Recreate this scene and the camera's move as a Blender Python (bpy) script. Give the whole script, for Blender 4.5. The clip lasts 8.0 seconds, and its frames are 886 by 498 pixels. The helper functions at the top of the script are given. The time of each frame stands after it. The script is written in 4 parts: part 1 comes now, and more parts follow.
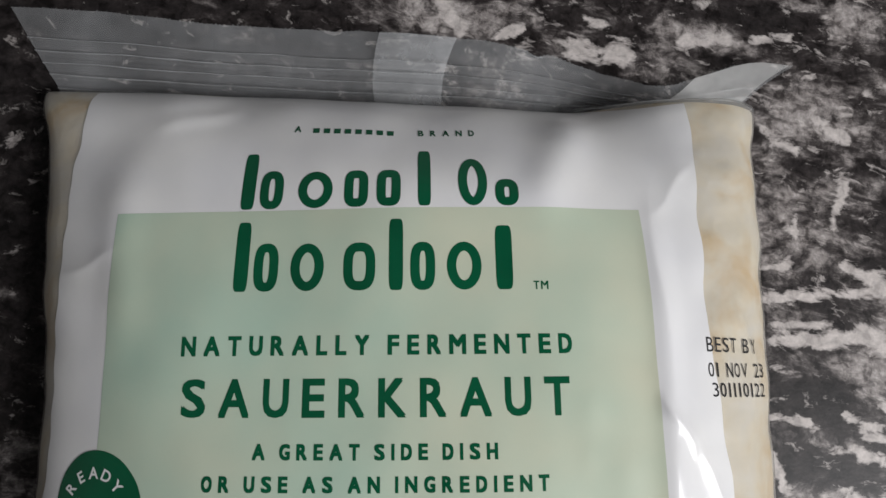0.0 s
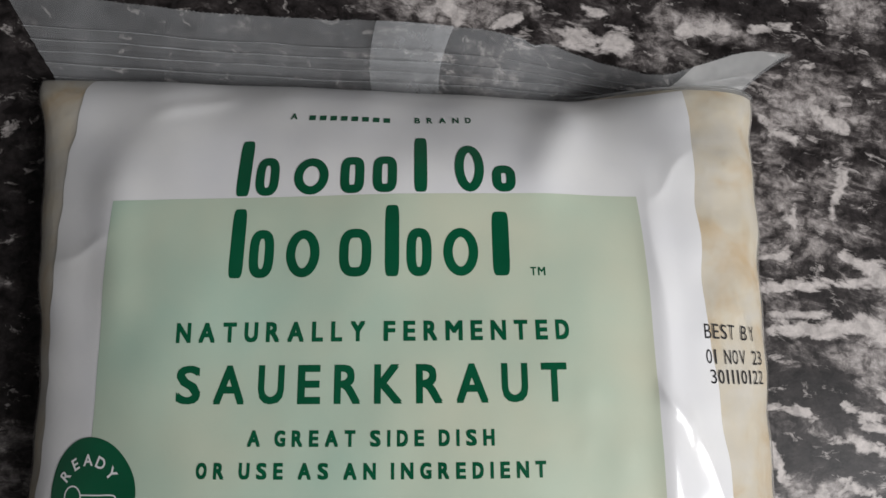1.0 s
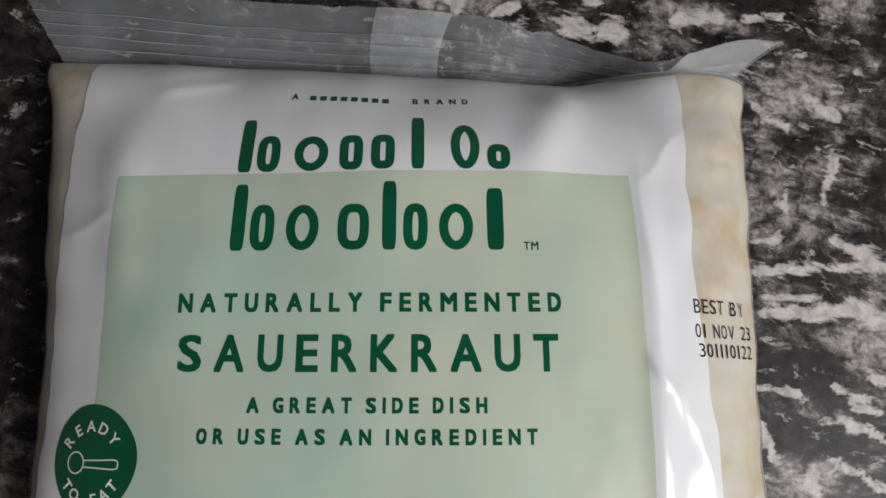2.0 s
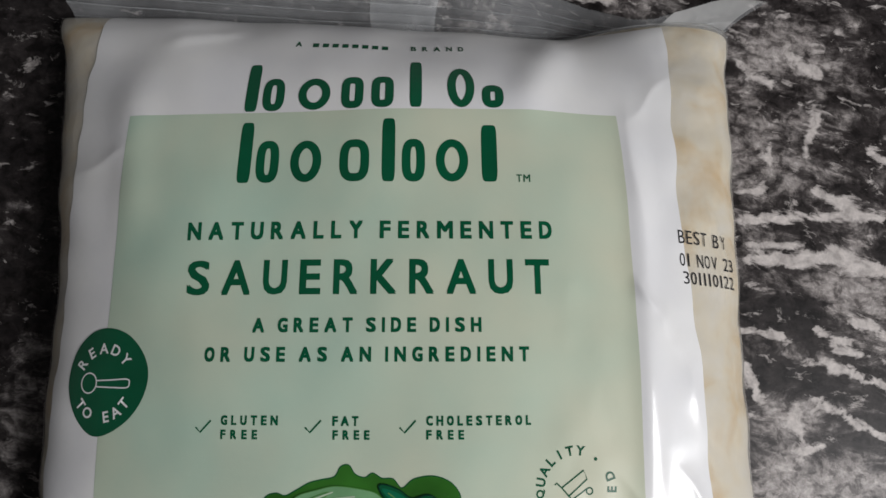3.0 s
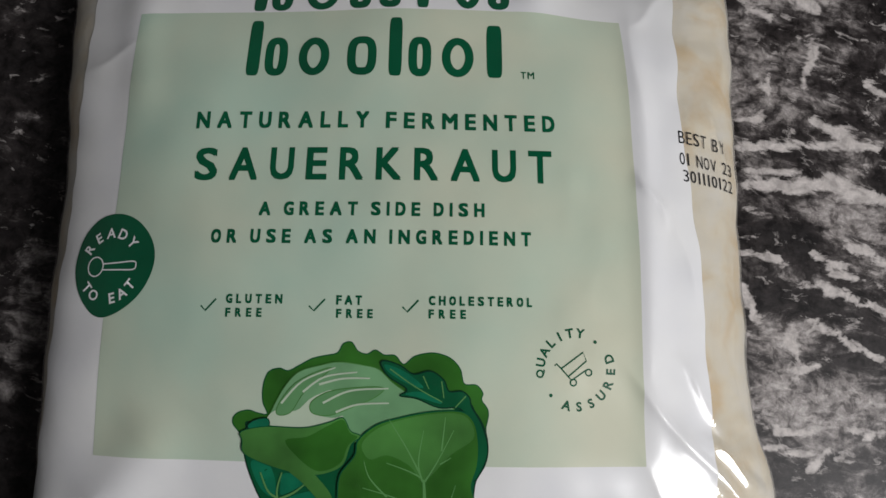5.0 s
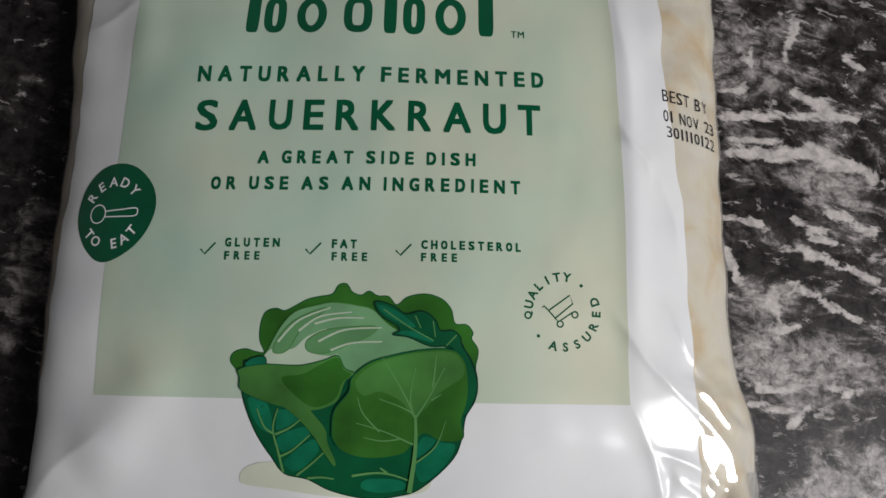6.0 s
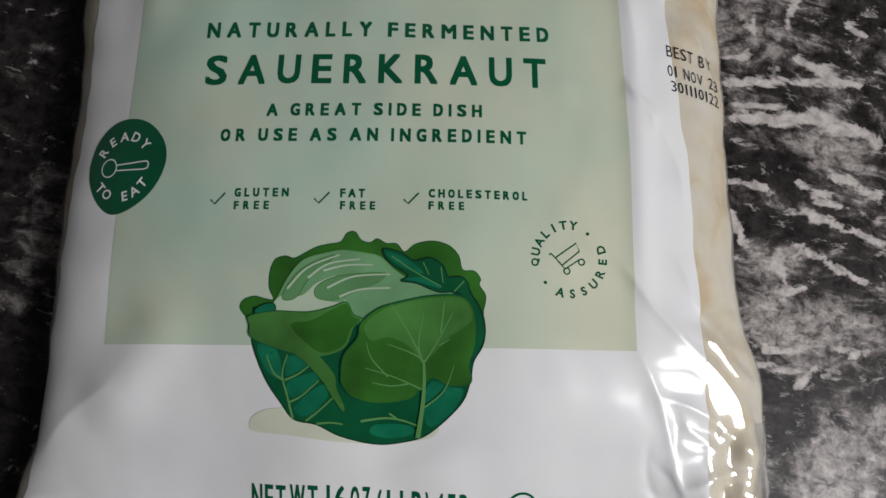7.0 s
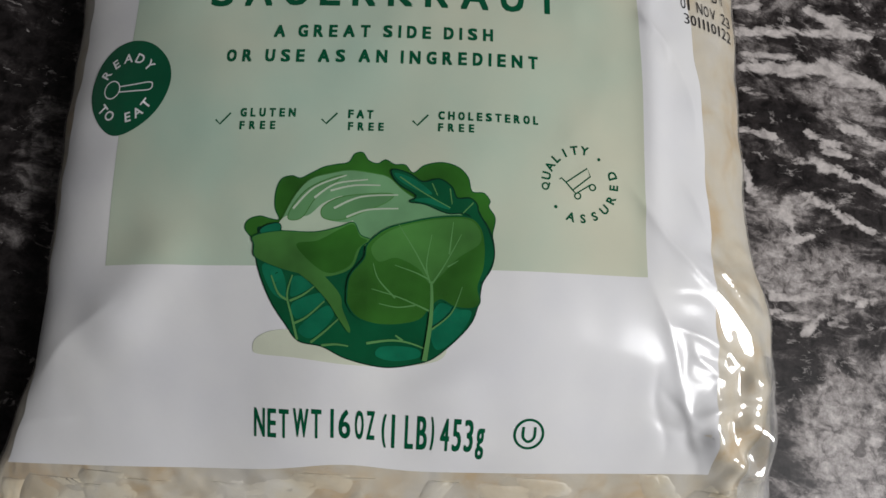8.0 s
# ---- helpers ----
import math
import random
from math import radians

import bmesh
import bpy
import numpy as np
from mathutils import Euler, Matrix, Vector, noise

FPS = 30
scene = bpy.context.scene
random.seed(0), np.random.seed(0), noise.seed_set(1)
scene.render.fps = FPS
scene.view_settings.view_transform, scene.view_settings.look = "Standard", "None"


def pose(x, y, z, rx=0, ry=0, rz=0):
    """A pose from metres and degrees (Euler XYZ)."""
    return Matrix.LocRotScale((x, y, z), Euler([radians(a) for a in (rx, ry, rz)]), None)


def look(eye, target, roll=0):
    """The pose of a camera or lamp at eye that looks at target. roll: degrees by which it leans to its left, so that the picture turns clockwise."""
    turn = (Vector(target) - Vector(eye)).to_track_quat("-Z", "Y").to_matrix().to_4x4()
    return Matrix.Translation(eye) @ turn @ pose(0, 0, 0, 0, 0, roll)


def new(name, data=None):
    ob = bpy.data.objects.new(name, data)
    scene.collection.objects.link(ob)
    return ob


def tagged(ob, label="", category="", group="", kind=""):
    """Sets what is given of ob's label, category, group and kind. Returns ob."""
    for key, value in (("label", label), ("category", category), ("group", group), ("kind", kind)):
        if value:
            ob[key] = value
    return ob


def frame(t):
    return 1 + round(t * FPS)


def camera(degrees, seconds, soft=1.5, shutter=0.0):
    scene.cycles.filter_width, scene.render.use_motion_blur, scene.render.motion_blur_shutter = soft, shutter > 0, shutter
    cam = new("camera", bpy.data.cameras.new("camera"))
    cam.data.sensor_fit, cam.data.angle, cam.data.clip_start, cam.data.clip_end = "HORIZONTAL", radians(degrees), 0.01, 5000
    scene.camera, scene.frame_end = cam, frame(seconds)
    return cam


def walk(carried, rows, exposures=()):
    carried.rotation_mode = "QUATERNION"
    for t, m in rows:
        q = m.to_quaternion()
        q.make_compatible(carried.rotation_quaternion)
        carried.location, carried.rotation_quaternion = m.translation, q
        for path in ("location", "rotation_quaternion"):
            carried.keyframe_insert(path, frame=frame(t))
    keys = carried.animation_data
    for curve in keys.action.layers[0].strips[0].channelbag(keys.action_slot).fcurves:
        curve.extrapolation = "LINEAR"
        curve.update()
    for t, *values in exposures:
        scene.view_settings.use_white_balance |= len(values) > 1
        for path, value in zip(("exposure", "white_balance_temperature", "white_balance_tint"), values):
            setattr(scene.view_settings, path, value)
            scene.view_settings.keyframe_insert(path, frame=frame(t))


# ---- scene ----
cam = camera(71.05, 8.0)
PATH = [
    (0, (0.01248, 0.01736, 0.18008), (0.01794, 0.04008, 0.03191), 15.88),
    (0.5, (0.01321, 0.01640, 0.17881), (0.01907, 0.03891, 0.03062), 17.01),
    (1, (0.01347, 0.01447, 0.17894), (0.01890, 0.03717, 0.03076), 15.80),
    (2.3, (0.01545, 0.00180, 0.18225), (0.02008, 0.02581, 0.03426), 13.75),
    (2.5, (0.01533, -0.00279, 0.18273), (0.01996, 0.02122, 0.03474), 13.47),
    (3, (0.01642, -0.01133, 0.18581), (0.02142, 0.01392, 0.03804), 14.00),
    (3.5, (0.01858, -0.01669, 0.18727), (0.02302, 0.00904, 0.03956), 12.72),
    (4, (0.02137, -0.02365, 0.18614), (0.02577, 0.00244, 0.03849), 12.81),
    (4.5, (0.01814, -0.03033, 0.18231), (0.02271, -0.00409, 0.03470), 13.18),
    (5.8, (0.01600, -0.05230, 0.18550), (0.02283, -0.02271, 0.03861), 17.50),
    (6, (0.01775, -0.05429, 0.18570), (0.02458, -0.02470, 0.03881), 17.05),
    (6.5, (0.01841, -0.06288, 0.18695), (0.02478, -0.03178, 0.04035), 15.59),
    (7, (0.01778, -0.06798, 0.18417), (0.02366, -0.03661, 0.03761), 14.47),
    (7.5, (0.01889, -0.07811, 0.17775), (0.02565, -0.04775, 0.03101), 16.82),
    (8, (0.01629, -0.08471, 0.17815), (0.02324, -0.05331, 0.03164), 17.08),
]
EXPOSURES = [(0, 0.01), (1.2, 0.00), (3.5, -0.20), (6, -0.25), (8, -0.30)]
walk(cam, [(t, look(eye, target, roll)) for t, eye, target, roll in PATH], EXPOSURES)

# ---- light ----
world = bpy.data.worlds.new("daylight")
scene.world = world
world.use_nodes = True
wn, wl = world.node_tree.nodes, world.node_tree.links
sky = wn.new("ShaderNodeTexSky")
sky.sky_type, sky.sun_disc = "NISHITA", False
sky.sun_elevation, sky.sun_rotation = radians(38), radians(120)
wl.new(sky.outputs[0], wn["Background"].inputs[0])
wn["Background"].inputs[1].default_value = 0.06


def area(name, m, width, height, watts, colour):
    data = bpy.data.lights.new(name, "AREA")
    data.shape, data.size, data.size_y, data.energy, data.color = "RECTANGLE", width, height, watts, colour
    ob = new(name, data)
    ob.matrix_world = m
    return ob


WINDOW = dict(y0=-0.59, y1=-0.15, z0=0.52, z1=1.04)
area("window_light", look((0.81, -0.37, 0.78), (0.0, -0.03, 0.0)), 0.38, 0.46, 15.0, (0.99, 0.985, 1.0))


# ---- materials ----
def material(name):
    mat = bpy.data.materials.new(name)
    mat.use_nodes = True
    return mat, mat.node_tree.nodes, mat.node_tree.links, mat.node_tree.nodes["Principled BSDF"]


def noise_node(n, l, size, detail=4.0, rough=0.55, source=None, warp=0.0):
    tex = n.new("ShaderNodeTexNoise")
    tex.inputs["Scale"].default_value = 1.0 / size
    tex.inputs["Detail"].default_value, tex.inputs["Roughness"].default_value = detail, rough
    tex.inputs["Distortion"].default_value = warp
    if source:
        l.new(source, tex.inputs["Vector"])
    return tex


def ramp_node(n, l, source, stops):
    ramp = n.new("ShaderNodeValToRGB")
    ramp.color_ramp.elements[0].position, ramp.color_ramp.elements[0].color = stops[0][0], (*stops[0][1], 1)
    ramp.color_ramp.elements[1].position, ramp.color_ramp.elements[1].color = stops[-1][0], (*stops[-1][1], 1)
    for at, colour in stops[1:-1]:
        ramp.color_ramp.elements.new(at).color = (*colour, 1)
    l.new(source, ramp.inputs[0])
    return ramp


def bump_node(n, l, source, depth, shader, strength=1.0):
    bump = n.new("ShaderNodeBump")
    bump.inputs["Distance"].default_value, bump.inputs["Strength"].default_value = depth, strength
    l.new(source, bump.inputs["Height"])
    l.new(bump.outputs[0], shader.inputs["Normal"])
    return bump


def ink(name, colour, spread=0.06, rough=0.32, size=0.012, warm=None, across=None):
    """Print on glossy film: a little uneven in tone, with a clear sheen over it."""
    mat, n, l, p = material(name)
    co = n.new("ShaderNodeTexCoord").outputs["Object"]
    blot = noise_node(n, l, size, 3.0, 0.5, co)
    low = tuple(c * (1 - spread) for c in colour)
    high = warm or tuple(min(1.0, c * (1 + spread)) for c in colour)
    tone = blot.outputs[0]
    if across:  # yellower and paler from one side to the other
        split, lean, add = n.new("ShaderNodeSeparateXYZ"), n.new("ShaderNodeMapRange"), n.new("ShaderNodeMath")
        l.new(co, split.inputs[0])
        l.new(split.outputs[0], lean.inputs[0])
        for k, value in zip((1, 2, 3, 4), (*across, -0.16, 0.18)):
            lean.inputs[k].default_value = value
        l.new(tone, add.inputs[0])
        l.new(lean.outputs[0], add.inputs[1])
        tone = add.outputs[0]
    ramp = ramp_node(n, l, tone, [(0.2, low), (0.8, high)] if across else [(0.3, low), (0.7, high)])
    l.new(ramp.outputs[0], p.inputs["Base Color"])
    p.inputs["Roughness"].default_value = rough
    p.inputs["IOR"].default_value = 1.45
    p.inputs["Coat Weight"].default_value, p.inputs["Coat Roughness"].default_value = 0.60, 0.15
    p.inputs["Specular IOR Level"].default_value = 0.2
    fine = noise_node(n, l, 0.0011, 2.0, 0.5, co)
    bump_node(n, l, fine.outputs[0], 0.00002, p, 0.5)
    return mat


def film_material(name, haze, milk=(0.85, 0.87, 0.88), rough=0.07, boost=1.0, size=0.004):
    """Thin clear plastic: lets light through, shines by its angle, and is a little milky."""
    mat, n, l, p = material(name)
    n.remove(p)
    out = n["Material Output"]
    co = n.new("ShaderNodeTexCoord").outputs["Object"]
    clear = n.new("ShaderNodeBsdfTransparent")
    clear.inputs[0].default_value = (0.97, 0.975, 0.97, 1)
    milky = n.new("ShaderNodeBsdfDiffuse")
    milky.inputs[0].default_value = (*milk, 1)
    gloss = n.new("ShaderNodeBsdfGlossy")
    gloss.inputs["Roughness"].default_value = rough
    cloud = noise_node(n, l, size, 4.0, 0.6, co)
    amount = n.new("ShaderNodeMapRange")
    amount.inputs[1].default_value, amount.inputs[2].default_value = 0.3, 0.75
    amount.inputs[3].default_value, amount.inputs[4].default_value = haze * 0.45, haze * 1.6
    l.new(cloud.outputs[0], amount.inputs[0])
    under = n.new("ShaderNodeMixShader")
    l.new(amount.outputs[0], under.inputs[0])
    l.new(clear.outputs[0], under.inputs[1])
    l.new(milky.outputs[0], under.inputs[2])
    facing = n.new("ShaderNodeLayerWeight")
    facing.inputs["Blend"].default_value = 0.5
    power = n.new("ShaderNodeMath")
    power.operation = "POWER"
    power.inputs[1].default_value = 5.0
    l.new(facing.outputs["Facing"], power.inputs[0])
    times = n.new("ShaderNodeMath")
    times.operation, times.use_clamp = "MULTIPLY_ADD", True
    times.inputs[1].default_value, times.inputs[2].default_value = 0.7, 0.045 * boost
    l.new(power.outputs[0], times.inputs[0])
    both = n.new("ShaderNodeMixShader")
    l.new(times.outputs[0], both.inputs[0])
    l.new(under.outputs[0], both.inputs[1])
    l.new(gloss.outputs[0], both.inputs[2])
    l.new(both.outputs[0], out.inputs[0])
    crinkle = noise_node(n, l, 0.006, 3.0, 0.6, co)
    bump = n.new("ShaderNodeBump")
    bump.inputs["Distance"].default_value, bump.inputs["Strength"].default_value = 0.0002, 0.6
    l.new(crinkle.outputs[0], bump.inputs["Height"])
    l.new(bump.outputs[0], gloss.inputs["Normal"])
    l.new(bump.outputs[0], facing.inputs["Normal"])
    return mat


def marble():
    """Dark laminate with a printed stone pattern: broken pale drifts over near-black brown."""
    mat, n, l, p = material("dark_marbled_laminate")
    co = n.new("ShaderNodeTexCoord").outputs["Object"]
    turn = n.new("ShaderNodeMapping")
    turn.vector_type = "TEXTURE"
    turn.inputs["Rotation"].default_value = (0, 0, radians(-9))
    turn.inputs["Scale"].default_value = (1.25, 0.70, 1.0)
    l.new(co, turn.inputs[0])
    bend = noise_node(n, l, 0.028, 4.0, 0.55, turn.outputs[0])
    shift = n.new("ShaderNodeVectorMath")
    shift.operation = "SCALE"
    shift.inputs["Scale"].default_value = 0.022
    l.new(bend.outputs["Color"], shift.inputs[0])
    warped = n.new("ShaderNodeVectorMath")
    l.new(turn.outputs[0], warped.inputs[0])
    l.new(shift.outputs[0], warped.inputs[1])

    def blend(kind, low, high, amount):
        mix = n.new("ShaderNodeMix")
        mix.data_type, mix.blend_type = "RGBA", kind
        if isinstance(amount, float):
            mix.inputs["Factor"].default_value = amount
        else:
            l.new(amount, mix.inputs["Factor"])
        for value, slot in ((low, "A"), (high, "B")):
            if isinstance(value, tuple):
                mix.inputs[slot].default_value = (*value, 1)
            else:
                l.new(value, mix.inputs[slot])
        return mix.outputs["Result"]

    def level(name, grain, amount):
        """A layer of the stone's print, frayed by noise."""
        given = n.new("ShaderNodeAttribute")
        given.attribute_name = name
        fray = n.new("ShaderNodeMath")
        fray.operation = "MULTIPLY_ADD"
        fray.inputs[1].default_value = amount
        l.new(grain, fray.inputs[0])
        l.new(given.outputs["Fac"], fray.inputs[2])
        half = n.new("ShaderNodeMath")
        half.operation = "MULTIPLY"
        half.inputs[1].default_value = 0.5
        l.new(fray.outputs[0], half.inputs[0])
        return half.outputs[0]

    # brown-black fields and mottled grey fields
    field = noise_node(n, l, 0.0085, 8.0, 0.66, warped.outputs[0], 0.2)
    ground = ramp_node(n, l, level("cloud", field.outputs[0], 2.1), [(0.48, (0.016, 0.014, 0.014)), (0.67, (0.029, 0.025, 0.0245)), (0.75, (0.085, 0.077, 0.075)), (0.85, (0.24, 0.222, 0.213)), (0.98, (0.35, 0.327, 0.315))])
    spots = noise_node(n, l, 0.0042, 5.0, 0.60, co, 0.5)
    mottle = ramp_node(n, l, spots.outputs[0], [(0.39, (0.22, 0.20, 0.20)), (0.46, (0.80, 0.78, 0.78)), (0.64, (1.45, 1.45, 1.45))])
    dust = noise_node(n, l, 0.0013, 3.0, 0.7, co)
    grains = ramp_node(n, l, dust.outputs[0], [(0.36, (0.62, 0.60, 0.60)), (0.5, (0.95, 0.95, 0.95)), (0.64, (1.4, 1.38, 1.37))])
    body = blend("MULTIPLY", blend("MULTIPLY", ground.outputs[0], mottle.outputs[0], 0.8), grains.outputs[0], 0.6)
    # broken white drifts along the edges of the fields
    ribbon = noise_node(n, l, 0.0060, 8.0, 0.66, warped.outputs[0], 0.3)
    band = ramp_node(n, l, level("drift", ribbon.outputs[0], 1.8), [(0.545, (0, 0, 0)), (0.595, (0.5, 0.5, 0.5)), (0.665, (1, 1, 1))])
    white = band.outputs[0]
    pale = blend("MULTIPLY", blend("MULTIPLY", (0.50, 0.465, 0.445), mottle.outputs[0], 0.35), grains.outputs[0], 0.25)
    l.new(blend("MIX", body, pale, white), p.inputs["Base Color"])
    p.inputs["Roughness"].default_value = 0.42
    p.inputs["Specular IOR Level"].default_value = 0.16
    grain = noise_node(n, l, 0.0008, 2.0, 0.5, co)
    bump_node(n, l, grain.outputs[0], 0.00003, p)
    return mat


def cabbage_material(name, base, dark):
    """Wet fermented cabbage: cream, patchy, shiny."""
    mat, n, l, p = material(name)
    co = n.new("ShaderNodeTexCoord").outputs["Object"]
    info = n.new("ShaderNodeNewGeometry")
    patch = noise_node(n, l, 0.013, 4.0, 0.55, co, 0.5)
    ramp = ramp_node(n, l, patch.outputs[0], [(0.32, dark), (0.5, base), (0.68, tuple(0.55 * c + 0.41 for c in base))])
    tone = n.new("ShaderNodeMapRange")
    tone.inputs[3].default_value, tone.inputs[4].default_value = 0.72, 1.12
    l.new(info.outputs["Random Per Island"], tone.inputs[0])
    mix = n.new("ShaderNodeVectorMath")
    mix.operation = "SCALE"
    l.new(ramp.outputs[0], mix.inputs[0])
    l.new(tone.outputs[0], mix.inputs["Scale"])
    l.new(mix.outputs[0], p.inputs["Base Color"])
    p.inputs["Roughness"].default_value = 0.35
    p.inputs["Subsurface Weight"].default_value = 0.0
    p.inputs["Subsurface Radius"].default_value = (0.004, 0.003, 0.0015)
    p.inputs["Subsurface Scale"].default_value = 1.0
    grain = noise_node(n, l, 0.0022, 4.0, 0.6, co)
    bump_node(n, l, grain.outputs[0], 0.00015, p)
    return mat


def paint(name, colour, size=0.3):
    mat, n, l, p = material(name)
    co = n.new("ShaderNodeTexCoord").outputs["Object"]
    tone = noise_node(n, l, size, 5.0, 0.6, co)
    ramp = ramp_node(n, l, tone.outputs[0], [(0.3, tuple(c * 0.92 for c in colour)), (0.7, colour)])
    l.new(ramp.outputs[0], p.inputs["Base Color"])
    p.inputs["Roughness"].default_value = 0.7
    return mat


MARBLE = marble()
WALL_PAINT = paint("wall_paint", (0.52, 0.52, 0.525))
CEILING_PAINT = paint("ceiling_paint", (0.74, 0.74, 0.745))
FLOOR_FINISH = paint("floor_finish", (0.16, 0.14, 0.12), 0.1)
FILM = film_material("clear_film", 0.18, (0.90, 0.87, 0.81), 0.06, 2.1, 0.014)
SEAL_FILM = film_material("crimped_film", 0.15, (0.78, 0.80, 0.82), 0.38, 1.1, 0.03)
FIN_FILM = film_material("doubled_film", 0.22, (0.80, 0.82, 0.84), 0.36, 1.1, 0.012)
FOLDED_FILM = film_material("folded_milky_film", 0.30, (0.84, 0.84, 0.82), 0.34, 1.1, 0.03)
# whitened and strongly glossy, to stand for glare at the near corner
GLARE_FILM = film_material("glare_film", 0.26, (0.92, 0.92, 0.90), 0.13, 6.0, 0.012)
WHITE = ink("white_ink", (0.745, 0.745, 0.760), 0.045, 0.45, 0.026, (0.785, 0.780, 0.765))
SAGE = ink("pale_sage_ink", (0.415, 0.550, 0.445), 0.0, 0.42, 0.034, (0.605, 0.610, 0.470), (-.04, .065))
GREEN = ink("dark_green_ink", (0.001, 0.084, 0.036), 0.12, 0.30)
BLACK = ink("black_ink", (0.02, 0.02, 0.022), 0.1, 0.4)
PALE_SHADOW = ink("shadow_tint", (0.60, 0.63, 0.50), 0.05, 0.34)
LEAF_MID = ink("leaf_green", (0.027, 0.125, 0.015), 0.36, 0.30, 0.016)
LEAF_LIGHT = ink("light_leaf_green", (0.058, 0.190, 0.040), 0.36, 0.30, 0.016)
LEAF_BIG = ink("broad_leaf_green", (0.034, 0.142, 0.019), 0.36, 0.30, 0.016)
LEAF_DEEP = ink("deep_leaf_green", (0.003, 0.082, 0.031), 0.15, 0.30, 0.008)
LEAF_TEAL = ink("teal_leaf_green", (0.005, 0.140, 0.070), 0.20, 0.30, 0.006)
LEAF_DARK = ink("leaf_outline_green", (0.003, 0.032, 0.016), 0.10, 0.30)
HEART = ink("pale_heart_green", (0.155, 0.330, 0.160), 0.14, 0.30, 0.010)
HEART_SHADE = ink("heart_shade_green", (0.105, 0.255, 0.105), 0.10, 0.30)
HEART_WHITE = ink("heart_rib_white", (0.440, 0.530, 0.400), 0.06, 0.30)
VEIN = ink("leaf_vein_green", (0.098, 0.255, 0.080), 0.10, 0.30)
KRAUT = cabbage_material("sauerkraut", (0.90, 0.80, 0.62), (0.80, 0.58, 0.31))
SHRED = cabbage_material("cabbage_shred", (0.83, 0.75, 0.58), (0.72, 0.59, 0.39))


# ---- building blocks ----
def link(ob_name, bm, mat, smooth=True):
    me = bpy.data.meshes.new(ob_name)
    bm.normal_update()
    bm.to_mesh(me)
    bm.free()
    me.materials.append(mat)
    if smooth:
        me.polygons.foreach_set("use_smooth", [True] * len(me.polygons))
    return new(ob_name, me)


def part(name, bm, mat, parent, label="", smooth=True):
    ob = link(name, bm, mat, smooth)
    ob.parent = parent
    if label:
        tagged(ob, label)
    return ob


def box(bm, x0, y0, z0, x1, y1, z1):
    made = bmesh.ops.create_cube(bm, size=1.0)["verts"]
    for v in made:
        v.co = ((v.co.x + 0.5) * (x1 - x0) + x0, (v.co.y + 0.5) * (y1 - y0) + y0, (v.co.z + 0.5) * (z1 - z0) + z0)


def sheet(bm, X, Y, Z):
    """A net of quads through rows of places."""
    rows = [[bm.verts.new((X[i, j], Y[i, j], Z[i, j])) for j in range(X.shape[1])] for i in range(X.shape[0])]
    for a, b in zip(rows, rows[1:]):
        for j in range(len(a) - 1):
            bm.faces.new((a[j], a[j + 1], b[j + 1], b[j]))
    return rows


# ---- the bag's form ----
Y_TOP, Y_MID, Y_END = 0.0850, -0.0250, -0.1340
LEFT = ((-.134, -.120, -.109, -.082, -.058, -.025, .010, .026, .043, .064, .083),
        (-.096, -.0850, -.0805, -.0742, -.0756, -.0778, -.0796, -.0836, -.0852, -.0890, -.0965))
RIGHT = ((-.134, -.120, -.105, -.082, -.063, -.055, -.045, -.020, .020, .067, .083),
         (.117, .1115, .1095, .109, .108, .1045, .102, .1005, .100, .1005, .104))


def edge(y, table):
    return sum(np.interp(y + d, *table) for d in (-.006, -.003, 0, .003, .006)) / 5 + .0004 * np.sin(y * 260 + table[1][0] * 40) * np.sin(y * 97 + 1)


def ripple(x, y, size, seed, n=9, stretch=(1.0, 1.0)):
    """Smooth random swell between about -1 and 1."""
    rng = np.random.RandomState(seed)
    total = 0
    for _ in range(n):
        a, k, ph = rng.uniform(0, 2 * np.pi), rng.uniform(0.6, 1.5) * 2 * np.pi / size, rng.uniform(0, 2 * np.pi)
        total = total + np.cos(k * (np.cos(a) * x / stretch[0] + np.sin(a) * y / stretch[1]) + ph)
    return total / n * 1.6


def step(v, a, b):
    t = np.clip((v - a) / (b - a), 0, 1)
    return t * t * (3 - 2 * t)


def fold(x, y, x0, y0, x1, y1, wide, high):
    """A soft ridge along a line, fading at its ends."""
    dx, dy = x1 - x0, y1 - y0
    ln = math.hypot(dx, dy)
    along = ((x - x0) * dx + (y - y0) * dy) / ln ** 2
    off = ((x - x0) * dy - (y - y0) * dx) / ln
    return high * np.exp(-(off / wide) ** 2) * step(along, -0.15, 0.25) * (1 - step(along, 0.75, 1.15))


def crease(x, y, x0, y0, x1, y1, wide, high):
    """A sharp ridge along a slightly wavering line."""
    dx, dy = x1 - x0, y1 - y0
    ln = math.hypot(dx, dy)
    along = ((x - x0) * dx + (y - y0) * dy) / ln ** 2
    off = ((x - x0) * dy - (y - y0) * dx) / ln + .0008 * np.sin(along * 6 + x0 * 900)
    return high * np.exp(-np.sqrt(off ** 2 + .0004 ** 2) / wide) * step(along, -0.2, 0.3) * (1 - step(along, 0.7, 1.2))


